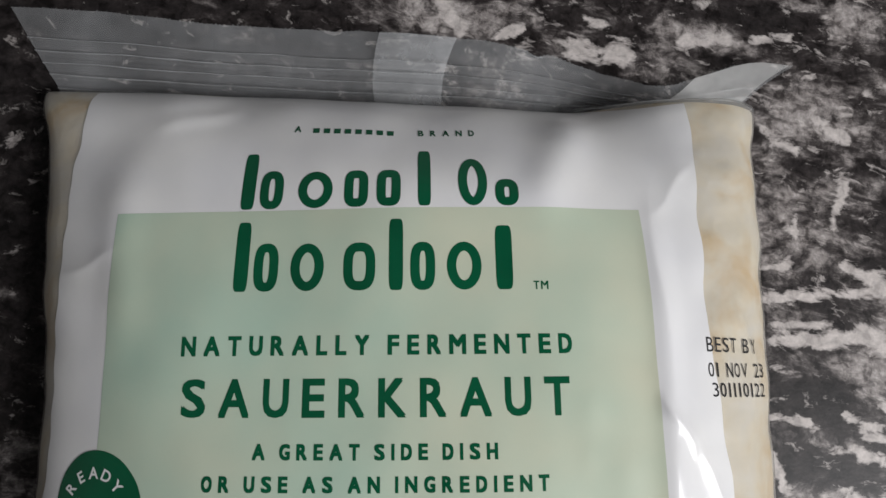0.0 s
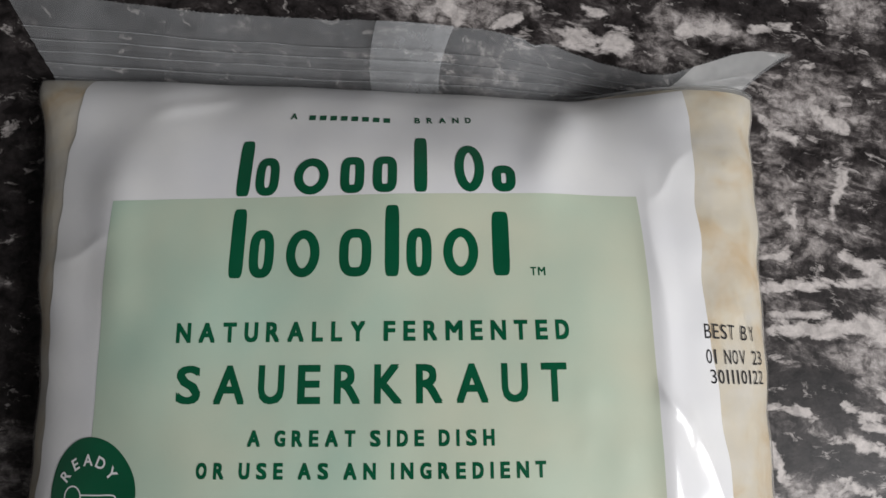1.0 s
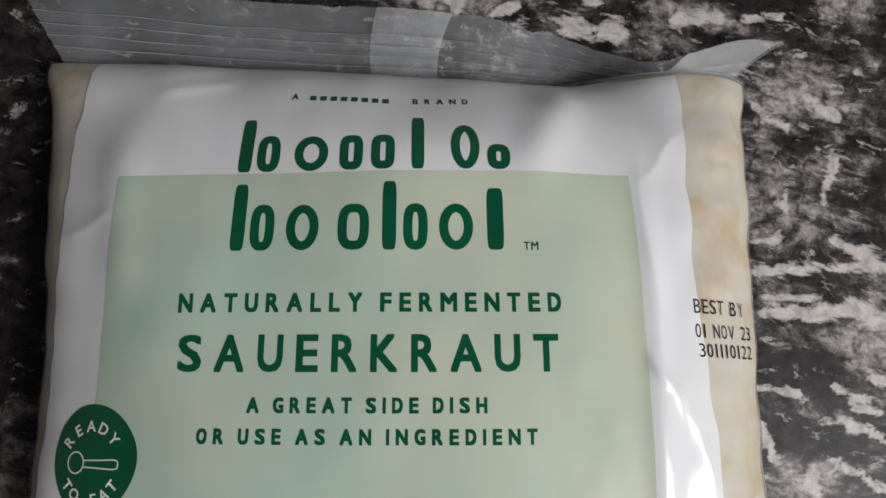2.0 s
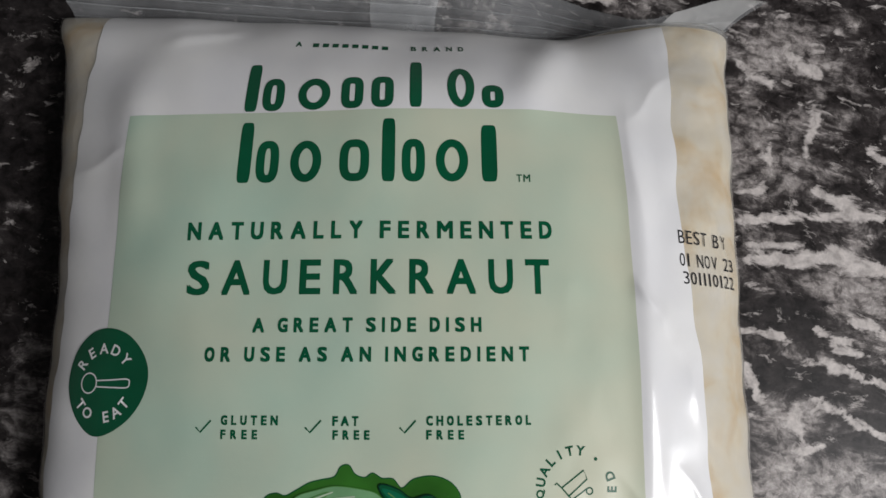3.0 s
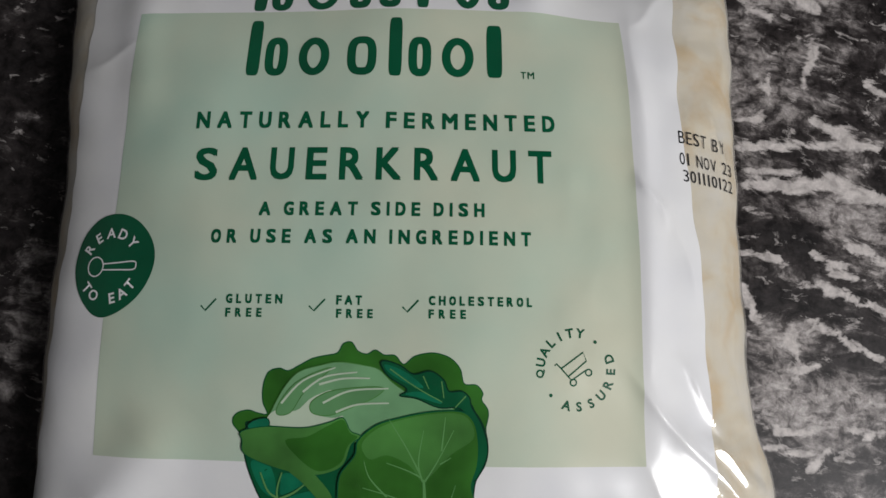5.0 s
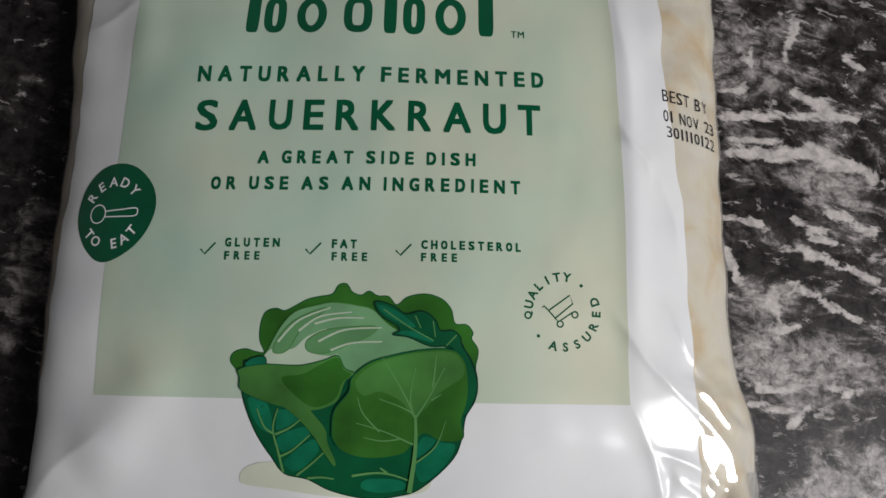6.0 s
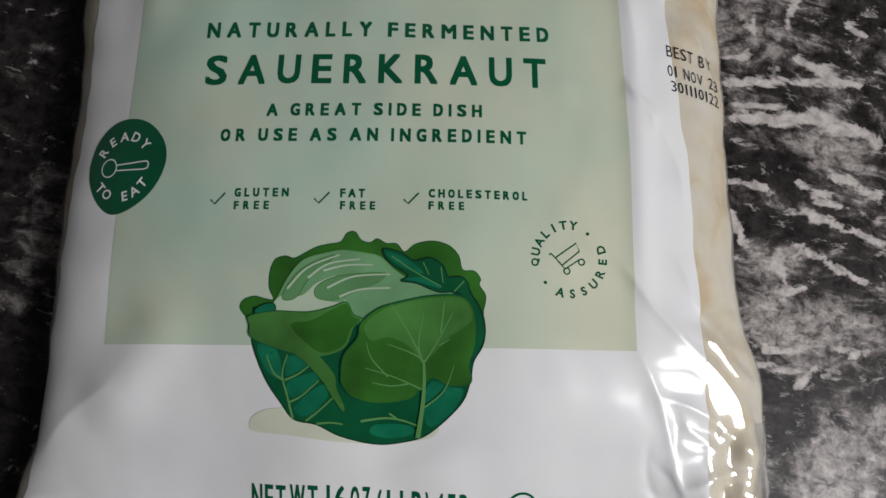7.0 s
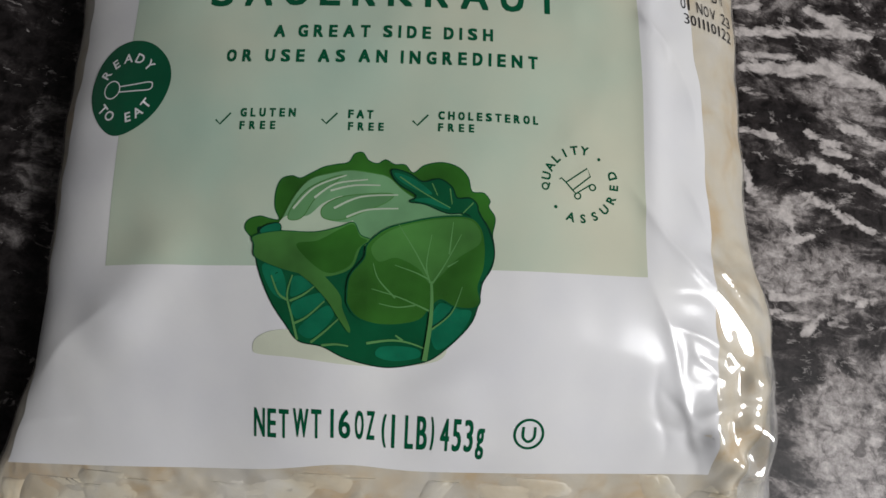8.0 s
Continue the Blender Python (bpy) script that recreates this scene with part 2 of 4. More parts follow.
def creases(x, y):
    low_right = step(x, .066, .088) * (1 - step(y, -.055, -.025))
    up_right = step(x, .068, .088) * step(y, -.03, .0)
    top = step(y, .055, .080)
    z = ripple(x, y, .060, 3) * .0008 + ripple(x, y, .028, 5) * .00036 + ripple(x, y, .013, 7) * .00006
    z = z + low_right * (ripple(x, y, .030, 11, 7, (1.0, 1.5)) * .0004 + ripple(x, y, .014, 12) * .0003)
    z = z + up_right * (ripple(x, y, .022, 21) * .0007 + ripple(x, y, .009, 22) * .00016)
    z = z + top * (ripple(x, y, .020, 31, 7, (1.0, 2.5)) * .0008)
    z = z + fold(x, y, .067, .050, .071, -.050, .0035, .0010)
    z = z + fold(x, y, .052, .080, .039, .050, .0060, .0014)
    z = z + fold(x, y, -.056, .070, -.036, .0755, .0026, .0004)
    z = z + fold(x, y, -.062, .060, -.054, .015, .0060, .0010)
    z = z + fold(x, y, -0.036, -0.055, -0.054, -0.082, .0080, .0019) + fold(x, y, 0.023, -0.082, 0.029, -0.103, .0090, .0012)
    z = z - .0026 * np.exp(-((x + .035) / .030) ** 2 - ((y + .085) / .028) ** 2)
    z = z + .0026 * np.exp(-((x - .020) / .030) ** 2 - ((y - .054) / .016) ** 2)
    z = z + fold(x, y, .086, -.084, .102, -.126, .0042, .0022) + fold(x, y, .097, -.066, .105, -.104, .0034, .0016) + fold(x, y, .099, -.084, .111, -.130, .0050, .0034)
    # sharp creases where the corner of the bag is pinched
    for x0, y0, x1, y1, wide, high in ((.066, -.040, .097, -.070, .0016, .0014), (.070, -.060, .087, -.099, .0014, .0008), (.076, -.068, .101, -.079, .0014, .0012),
                                       (.084, -.052, .100, -.064, .0014, .0015), (.082, -.088, .104, -.084, .0018, .0017), (.094, -.090, .100, -.106, .0018, .0014),
                                       (.078, -.036, .092, -.054, .0014, .0008), (.074, .004, .082, -.022, .0016, .0006), (.088, .030, .093, .012, .0016, .0009),
                                       (.067, .008, .074, -.004, .0014, .0010), (.0665, .052, .0690, .008, .0026, .0005), (.0668, .050, .0790, .064, .0026, .0006),
                                       (-.074, .030, -.058, .036, .0024, .0004), (-.071, -.090, -.052, -.072, .0026, .0005), (-.078, -.104, -.060, -.098, .0022, .0004)):
        z = z + crease(x, y, x0, y0, x1, y1, wide, high)
    rng = random.Random(23)
    for _ in range(16):
        x0, y0, r = rng.uniform(.044, .082), rng.uniform(-.040, .016), rng.uniform(.0018, .0040)
        z = z + rng.choice((-1, 1, 1)) * r * rng.uniform(.025, .06) * np.exp(-((x - x0) / r) ** 2 - ((y - y0) / (r * 1.5)) ** 2)
    rng = random.Random(19)
    for _ in range(22):
        x0, y0, a, ln = rng.uniform(.072, .104), rng.uniform(-.100, -.046), rng.uniform(-1.5, .2), rng.uniform(.008, .022)
        z = z + crease(x, y, x0, y0, x0 + ln * math.cos(a), y0 + ln * math.sin(a), rng.uniform(.0008, .0015), rng.uniform(-.0008, .0011))
    rng = random.Random(43)
    for _ in range(9):  # puckers across the near corner
        x0, y0, a, ln = rng.uniform(.086, .101), rng.uniform(-.128, -.076), rng.uniform(-.9, .3), rng.uniform(.010, .020)
        z = z + fold(x, y, x0, y0, x0 + ln * math.cos(a), y0 + ln * math.sin(a), rng.uniform(.0022, .0036), rng.uniform(.0012, .0024))
    rng = random.Random(37)
    for _ in range(26):  # the loose near end
        x0, y0, a, ln = rng.uniform(-.075, .090), rng.uniform(-.128, -.113), rng.uniform(0, 3.1), rng.uniform(.004, .014)
        z = z + crease(x, y, x0, y0, x0 + ln * math.cos(a), y0 - ln * math.sin(a), rng.uniform(.0007, .0014), rng.choice((-1, 1)) * rng.uniform(.0002, .0005))
    return z


def along_bag(y):
    """The bag's fullness from one seal to the other."""
    up = np.clip((y - Y_MID) / (Y_TOP - Y_MID), 0, 1)
    down = np.clip((Y_MID - y) / (Y_MID - Y_END), 0, 1)
    return np.where(y > Y_MID, (1 - up ** 2.5) ** (1 / 2.2), (1 - down ** 3.0) ** 1.1)


def crown(x, y):
    """Height of the bag's upper skin."""
    x, y = np.asarray(x, float), np.asarray(y, float)
    xl, xr = edge(y, LEFT), edge(y, RIGHT)
    s = np.clip((x - (xl + xr) / 2) / ((xr - xl) / 2), -1, 1)
    fy = along_bag(y - .015 * step(x, .052, .098) * step(y, .0, .06))
    fx = (1 - np.abs(s) ** 2.2) ** (1 / 2.5)
    rim = .018 + .05 * x
    base = .005 + (rim - .005) * fy
    swell = np.minimum(1, 2.2 * fy * fx)
    return base + (.046 + .05 * (x - .015) - rim) * fy * fx + creases(x, y) * swell


def rim_height(x, y):
    return .005 + (.018 + .05 * x - .005) * along_bag(y)


def skin_net(na, nb, shrink=0.0, turn0=-90.0, turn1=90.0):
    """Places over the upper skin, rows along the bag, close together towards the rims."""
    v = np.sin(np.linspace(-np.pi / 2, np.pi / 2, nb))
    y = (Y_TOP + Y_END) / 2 + v * ((Y_TOP - Y_END) / 2 - shrink)
    a = np.radians(np.linspace(turn0, turn1, na))
    Y, A = np.meshgrid(y, a, indexing="ij")
    xl, xr = edge(Y, LEFT), edge(Y, RIGHT)
    X = (xl + xr) / 2 + np.sin(A) * ((xr - xl) / 2)
    return X, Y, A


TILT = radians(2.7)  # how far the print is turned on the counter


def printed(px, py):
    c, s = math.cos(TILT), math.sin(TILT)
    return px * c - py * s, px * s + py * c


def lay(bm, lift, turned=True):
    """Lays a flat drawing on the bag's skin."""
    bm.verts.ensure_lookup_table()
    p = np.array([v.co[:2] for v in bm.verts])
    x, y = printed(p[:, 0], p[:, 1]) if turned else (p[:, 0], p[:, 1])
    z = crown(x, y) + lift
    for v, a, b, c in zip(bm.verts, x, y, z):
        v.co = (a, b, c)
    return bm


def cut(bm, gap):
    """Cuts a flat drawing into cells, so that it can follow the skin."""
    for axis in (0, 1):
        at = [v.co[axis] for v in bm.verts]
        lo, hi = min(at), max(at)
        for k in range(1, int((hi - lo) / gap) + 1):
            co, no = [0, 0, 0], [0, 0, 0]
            co[axis], no[axis] = lo + k * gap, 1
            bmesh.ops.bisect_plane(bm, geom=[*bm.verts, *bm.edges, *bm.faces], plane_co=co, plane_no=no)
    return bm


def letters(text, bold=0.0, gap=1.0):
    cu = bpy.data.curves.new("letters", "FONT")
    cu.body, cu.offset, cu.space_character, cu.resolution_u = text, bold, gap, 3
    cu.dimensions, cu.fill_mode = "2D", "FRONT"
    ob = new("letters", cu)
    bpy.context.view_layer.update()
    me = bpy.data.meshes.new_from_object(ob.evaluated_get(bpy.context.evaluated_depsgraph_get()))
    bm = bmesh.new()
    bm.from_mesh(me)
    bpy.data.objects.remove(ob)
    bpy.data.curves.remove(cu)
    bpy.data.meshes.remove(me)
    return bm


def fit_into(bm, x0, x1, y0, y1):
    xs, ys = [v.co.x for v in bm.verts], [v.co.y for v in bm.verts]
    ax, ay, bx, by = min(xs), min(ys), max(xs), max(ys)
    for v in bm.verts:
        v.co = (x0 + (v.co.x - ax) / (bx - ax) * (x1 - x0), y0 + (v.co.y - ay) / (by - ay) * (y1 - y0), 0)
    return bm


def join(into, other):
    me = bpy.data.meshes.new("joined")
    other.to_mesh(me)
    other.free()
    into.from_mesh(me)
    bpy.data.meshes.remove(me)
    return into


def smooth_line(points, closed=False, fine=6):
    """A curve that glides through the given places."""
    n = len(points)
    out = []
    for i in range(n if closed else n - 1):
        p = [Vector(points[(i + d) % n] if closed else points[min(max(i + d, 0), n - 1)]) for d in (-1, 0, 1, 2)]
        for k in range(fine):
            t = k / fine
            out.append(0.5 * (2 * p[1] + (p[2] - p[0]) * t + (2 * p[0] - 5 * p[1] + 4 * p[2] - p[3]) * t * t
                              + (3 * p[1] - p[0] - 3 * p[2] + p[3]) * t ** 3))
    if not closed:
        out.append(Vector(points[-1]))
    return out


def stroke(bm, line, w0, w1=None, closed=False):
    """A flat band along a line, w0 wide at its start and w1 at its end."""
    w1 = w0 if w1 is None else w1
    n = len(line)
    pairs = []
    for i, p in enumerate(line):
        a = line[(i - 1) % n] if closed or i else p
        b = line[(i + 1) % n] if closed or i < n - 1 else p
        d = (b - a).normalized() if (b - a).length > 0 else Vector((1, 0))
        w = (w0 + (w1 - w0) * i / max(n - 1, 1)) / 2
        pairs.append((bm.verts.new((p.x - d.y * w, p.y + d.x * w, 0)), bm.verts.new((p.x + d.y * w, p.y - d.x * w, 0))))
    for (a, b), (c, d) in zip(pairs, pairs[1:] + (pairs[:1] if closed else [])):
        bm.faces.new((a, b, d, c))
    return bm


def filled(line):
    bm = bmesh.new()
    face = bm.faces.new([bm.verts.new((p.x, p.y, 0)) for p in line])
    bmesh.ops.triangulate(bm, faces=[face])
    return bm


def ring_line(cx, cy, rx, ry, power=2.0, n=40, turn=0.0):
    out = []
    for k in range(n):
        a = 2 * math.pi * k / n
        c, s = math.cos(a), math.sin(a)
        x, y = rx * math.copysign(abs(c) ** (2 / power), c), ry * math.copysign(abs(s) ** (2 / power), s)
        out.append(Vector((cx + x * math.cos(turn) - y * math.sin(turn), cy + x * math.sin(turn) + y * math.cos(turn))))
    return out


def bar(bm, x0, y0, x1, y1):
    bm.faces.new([bm.verts.new(p) for p in ((x0, y0, 0), (x1, y0, 0), (x1, y1, 0), (x0, y1, 0))])
    return bm


# ---- the room ----
def setting(name, bm, mat, label, smooth=False):
    return tagged(link(name, bm, mat, smooth), label, name.split("_")[0], kind="structure")


# the stone print, in millimetres: white drifts (from, to, half width) and clouds (centre, half axes, greyness)
DRIFTS_FAR = ((57, 110, 73, 109, 3.3), (61, 120, 68, 118, 1.5), (15, 123, 22, 114, 2.6), (34, 113, 42, 116, 1.5), (92, 114, 105, 116, 2.3), (114, 116, 126, 118, 1.5), (133, 92, 143, 84, 2.3), (116, 86, 127, 81, 1.6), (141, 70, 137, 57, 1.6), (126, 59, 125, 53, 1.3), (115, 43, 122, 45, 1.5), (164, 56, 159, 59, 1.5), (141, 45, 155, 37, 1.8), (116, 35, 162, 38, 1.5), (118, 27, 134, 27, 1.0), (116, 22, 150, 24, 2.3), (145, 25, 164, 18, 3.3))
DRIFTS_NEAR = ((138, 1, 147, -2, 1.5), (143, -4, 150, -6, 1.5), (149, 5, 164, -1, 1.5), (114, 0, 127, -1, 1.0), (136, -8, 148, -10, 1.5), (148, -11, 163, -17, 1.6), (134, -19, 146, -24, 1.0), (146, -24, 157, -30, 1.0), (115, -11, 118, -20, 1.3), (130, -21, 132, -34, 1.5), (128, -34, 138, -33, 1.0), (123, -51, 135, -53, 1.1), (133, -63, 139, -57, 1.0), (114, -57, 137, -59, 1.0), (148, -51, 156, -52, 1.3))
CLOUDS = ((19, 119, 20, 6, .80), (96, 117, 13, 5, .75), (150, 124, 10, 7, .85), (133, 91, 18, 10, .75), (124, 57, 18, 18, .60), (146, 15, 10, 10, .80), (156, 6, 10, 8, .70), (125, -26, 11, 9, .70), (138, -45, 25, 11, .80),
          (145, -96, 14, 21, 1.00), (141, -80, 8, 8, .95), (160, -75, 12, 10, .8), (118, 121, 10, 7, .0), (73, 116, 5, 3, .10), (129, 5, 15, 8, .0), (130, -14, 18, 6, .0), (131, -73, 7, 9, .0), (168, 91, 8, 10, .0))
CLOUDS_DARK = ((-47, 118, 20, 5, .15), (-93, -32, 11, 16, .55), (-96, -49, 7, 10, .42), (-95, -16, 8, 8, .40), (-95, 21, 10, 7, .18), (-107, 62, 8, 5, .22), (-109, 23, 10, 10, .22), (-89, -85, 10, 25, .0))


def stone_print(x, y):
    lit_side = step(x, -70, 20)  # darker to one end: sparse print, with shade beside the bag coloured in
    drift = .37 * lit_side - .31 + .06 * ripple(x, y, 30, 71) * lit_side
    cloud = .04 + .26 * lit_side + .12 * ripple(x, y, 30, 72) * lit_side
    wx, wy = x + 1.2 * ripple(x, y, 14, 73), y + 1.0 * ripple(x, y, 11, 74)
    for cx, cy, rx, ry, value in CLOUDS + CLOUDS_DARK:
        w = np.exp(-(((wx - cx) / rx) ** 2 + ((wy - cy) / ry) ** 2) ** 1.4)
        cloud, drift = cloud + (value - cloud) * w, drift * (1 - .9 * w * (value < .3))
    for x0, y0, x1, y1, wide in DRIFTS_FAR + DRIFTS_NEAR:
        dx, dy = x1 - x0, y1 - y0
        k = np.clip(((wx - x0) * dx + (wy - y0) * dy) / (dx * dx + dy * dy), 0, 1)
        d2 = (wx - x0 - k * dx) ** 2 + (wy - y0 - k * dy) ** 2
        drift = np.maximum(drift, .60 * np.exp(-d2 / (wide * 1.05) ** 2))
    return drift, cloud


bm = bmesh.new()
# top face, finer where the stone print carries detail; then a rounded rim, sides and underside
gx = np.concatenate([np.linspace(-.746, -.14, 24)[:-1], np.linspace(-.14, .19, 221), np.linspace(.19, .746, 24)[1:]])
gy = np.concatenate([np.linspace(-.416, -.15, 14)[:-1], np.linspace(-.15, .15, 201), np.linspace(.15, .416, 14)[1:]])
GX, GY = np.meshgrid(gx, gy)
sheet(bm, GX, GY, 0 * GX)
for grow, z in ((.0028, -.0012), (.004, -.004), (.004, -.038), (-.02, -.038)):
    rim = [e for e in bm.edges if e.is_boundary]
    for v in [g for g in bmesh.ops.extrude_edge_only(bm, edges=rim)["geom"] if isinstance(g, bmesh.types.BMVert)]:
        v.co = (math.copysign(.746 + grow, v.co.x) if abs(v.co.x) > .7 else v.co.x, math.copysign(.416 + grow, v.co.y) if abs(v.co.y) > .39 else v.co.y, z)
top = setting("countertop", bm, MARBLE, "dark grey and white marbled laminate kitchen countertop")
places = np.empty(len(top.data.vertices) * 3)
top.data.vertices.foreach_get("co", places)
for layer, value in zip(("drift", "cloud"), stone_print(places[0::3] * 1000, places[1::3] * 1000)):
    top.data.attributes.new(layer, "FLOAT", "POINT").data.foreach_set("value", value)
tagged(top, category="countertop")
bm = bmesh.new()
box(bm, -2.0, -2.4, -0.95, 0.95, 1.30, -0.90)
setting("floor", bm, FLOOR_FINISH, "plain brown kitchen floor under the counter")
bm = bmesh.new()
box(bm, -2.0, -2.4, 1.90, 0.95, 1.30, 1.95)
setting("ceiling", bm, CEILING_PAINT, "plain white painted ceiling of the kitchen")
bm = bmesh.new()
box(bm, -2.0, 1.20, -0.90, 0.95, 1.30, 1.90)
setting("wall_north", bm, WALL_PAINT, "plain pale painted kitchen wall")
bm = bmesh.new()
box(bm, -2.0, -2.4, -0.90, 0.95, -2.3, 1.90)
setting("wall_south", bm, WALL_PAINT, "plain pale painted kitchen wall")
bm = bmesh.new()
box(bm, -2.0, -2.3, -0.90, -1.9, 1.20, 1.90)
setting("wall_west", bm, WALL_PAINT, "plain pale painted kitchen wall")
bm = bmesh.new()
W = WINDOW
box(bm, 0.85, -2.3, -0.90, 0.95, W["y0"], 1.90)
box(bm, 0.85, W["y1"], -0.90, 0.95, 1.20, 1.90)
box(bm, 0.85, W["y0"], -0.90, 0.95, W["y1"], W["z0"])
box(bm, 0.85, W["y0"], W["z1"], 0.95, W["y1"], 1.90)
setting("wall_east", bm, WALL_PAINT, "plain pale painted kitchen wall with a window opening")

# ---- the bag ----
bag = new("sauerkraut_bag")
bag.empty_display_size = 0.05
tagged(bag, "puffed plastic sauerkraut bag with white and sage print, on countertop", "food bag")

PANEL_LEFT = ((-.112, -.10, -.06, -.02, .043, .070, .0836), (-.0775, -.0735, -.0712, -.0708, -.0752, -.0772, -.0795))
PANEL_RIGHT = ((-.112, -.0705, -.057, -.0135, .021, .048, .0836), (.0890, .0862, .0855, .0828, .0790, .0787, .0815))


def panel_end(x):
    return -.1112 + (x + .077) * 0.060 + .0016 * np.exp(-((x - .004) / .012) ** 2)


# clear skin, above and below; the printed panel is part of the same skin
bm = bmesh.new()
X, Y, A = skin_net(300, 300)
sheet(bm, X, Y, crown(X, Y))
inside = []
for f in bm.faces:
    c = f.calc_center_median()
    if np.interp(c.y, *PANEL_LEFT) + .0015 < c.x < np.interp(c.y, *PANEL_RIGHT) - .0015 and panel_end(c.x) + .0015 < c.y < .0815:
        inside.append(f)
bmesh.ops.delete(bm, geom=inside, context="FACES")
part("film_front", bm, FILM, bag, "crinkled clear glossy plastic film")
def added_film(name, mat, label, y0, y1, turn0, turn1, lift, wave):
    """Film added over one corner for glare, between two turns about the rim."""
    V, U = np.meshgrid(np.linspace(0, 1, 90), np.linspace(0, 1, 60), indexing="ij")
    Y = y0 + V * (y1 - y0)
    A = np.radians(turn0 + 8 * V + 3 * np.sin(V * 9) + U * (turn1 - turn0 - 8 * V - 3 * np.sin(V * 9)))
    X = (edge(Y, LEFT) + edge(Y, RIGHT)) / 2 + np.sin(A) * (edge(Y, RIGHT) - edge(Y, LEFT)) / 2
    body = step(U, 0, .3) * step(V, 0, .15) * (1 - step(V, .8, 1))
    bm = bmesh.new()
    sheet(bm, X, Y, crown(X, Y) + .0003 + body * (lift + wave * ripple(X, Y, .013, 81, 7, (1.6, 1.0)) + wave / 6 * ripple(X, Y, .005, 82)))
    part(name, bm, mat, bag, label)


# the corner's blown highlight, put into a hazy extra sheet over the film
added_film("glare_film", GLARE_FILM, "extra whitish glossy film, added for the glare at the corner", -.129, -.073, 58, 87, .0016, .0013)
bm = bmesh.new()
X, Y, A = skin_net(60, 60)
drop = (1 - np.sin(A) ** 4) ** 0.5
Z = rim_height(X, Y) * (1 - drop) + 0.0006
Z[0], Z[-1] = 0.005, 0.005
sheet(bm, X, Y, Z)
part("film_back", bm, FILM, bag, "clear plastic film resting on the countertop")

# the cabbage inside
def loose(x, y):
    """Small where the film is pressed tight against the cabbage, large where it hangs loose at the near end."""
    return 1 + 2.2 * (1 - step(y, -.112, -.098)) - .92 * np.exp(-((x - .090) / .016) ** 2 - ((y - .011) / .014) ** 2)


def lumps(x, y):
    return loose(x, y) * (np.abs(ripple(x, y, .016, 41)) * .0004 + np.abs(ripple(x, y, .007, 42)) * .00015 + np.abs(ripple(x, y, .0035, 43)) * .00005)


def inner(x, y):
    """Height of the cabbage under the skin."""
    return crown(x, y) - 0.00015 * loose(x, y) - lumps(x, y)


bm = bmesh.new()
X, Y, A = skin_net(280, 280, 0.001)
mid = (edge(Y, LEFT) + edge(Y, RIGHT)) / 2
Xi = mid + (X - mid) * 0.997 - np.sin(A) ** 3 * lumps(Y, crown(X, Y) * 2) * 0.8
Zi = np.maximum(crown(X, Y) - (0.00015 * loose(X, Y) + lumps(X, Y)) * np.cos(A) ** 0.5, 0.0022)
rows = sheet(bm, Xi, Y, Zi)
Zb = np.maximum(np.minimum(rim_height(X, Y) * (1 - (1 - np.sin(A) ** 4) ** 0.5) + 0.0012, Zi - 0.00005), 0.0014)
sheet(bm, Xi, Y, Zb)
part("sauerkraut", bm, KRAUT, bag, "pale cream chopped sauerkraut packed inside the film")


def under_skin(a, y):
    """A place on the packed cabbage: a turns from one rim (-90 degrees) over the top to the other."""
    xl, xr = edge(y, LEFT), edge(y, RIGHT)
    x = (xl + xr) / 2 + np.sin(a) * (xr - xl) / 2
    z = crown(x, y) - (0.00015 * loose(x, y) + lumps(x, y)) * np.cos(a) ** 0.5
    return np.stack([(xl + xr) / 2 + np.sin(a) * (xr - xl) / 2 * 0.997, y, z], -1)


def chunks(seed, spans):
    """Pieces of cut cabbage leaf that bulge a little from the packed mass."""
    rng = random.Random(seed)
    bm = bmesh.new()
    seg, rings = 18, (0.0, 0.45, 0.75, 0.92, 1.0)
    for count, y0, y1, a0, a1 in spans:
        for _ in range(count):
            yc, ac = rng.uniform(y0, y1), rng.uniform(a0, a1)
            long, wide, turn, high = rng.uniform(.0040, .0120), rng.uniform(.0026, .0066), rng.uniform(0, math.tau), rng.uniform(.00015, .0004)
            f2, f3, s2, s3 = rng.uniform(0, 6), rng.uniform(0, 6), rng.uniform(.05, .28), rng.uniform(.08, .26)
            lean = rng.uniform(-.00008, .00008)
            shore = panel_end(.016 + .1 * math.sin(ac)) - rng.uniform(.0004, .0050)
            th = np.arange(seg) * math.tau / seg
            wob = 1 + s2 * np.sin(2 * th + f2) + s3 * np.sin(3 * th + f3)
            r = np.repeat(rings, seg)
            u, w = r * long * np.tile(np.cos(th) * wob, len(rings)), r * wide * np.tile(np.sin(th) * wob, len(rings))
            y = np.clip(yc + u * math.sin(turn) + w * math.cos(turn), Y_END + .004, shore)
            a = np.clip(ac + (u * math.cos(turn) - w * math.sin(turn)) / .075, -1.5, 1.5)
            p, pa, py = np.split(under_skin(np.concatenate([a, a + .01, a]), np.concatenate([y, y, y + .0006])), 3)
            out = np.cross(pa - p, py - p)
            out /= np.linalg.norm(out, axis=1)[:, None]
            p = p + out * (high * (1 - r ** 4) + lean * np.tile(np.cos(th), len(rings)) * r - .00012 * (r > 0.8) - .00014 * (r == 1.0))[:, None]
            made = [[bm.verts.new(q) for q in (ring[:1] if k == 0 else ring)] for k, ring in enumerate(np.split(p, len(rings)))]
            for j in range(seg):
                bm.faces.new((made[0][0], made[1][j], made[1][(j + 1) % seg]))
            for lo, hi in zip(made[1:], made[2:]):
                for j in range(seg):
                    bm.faces.new((lo[j], hi[j], hi[(j + 1) % seg], lo[(j + 1) % seg]))
    return bm


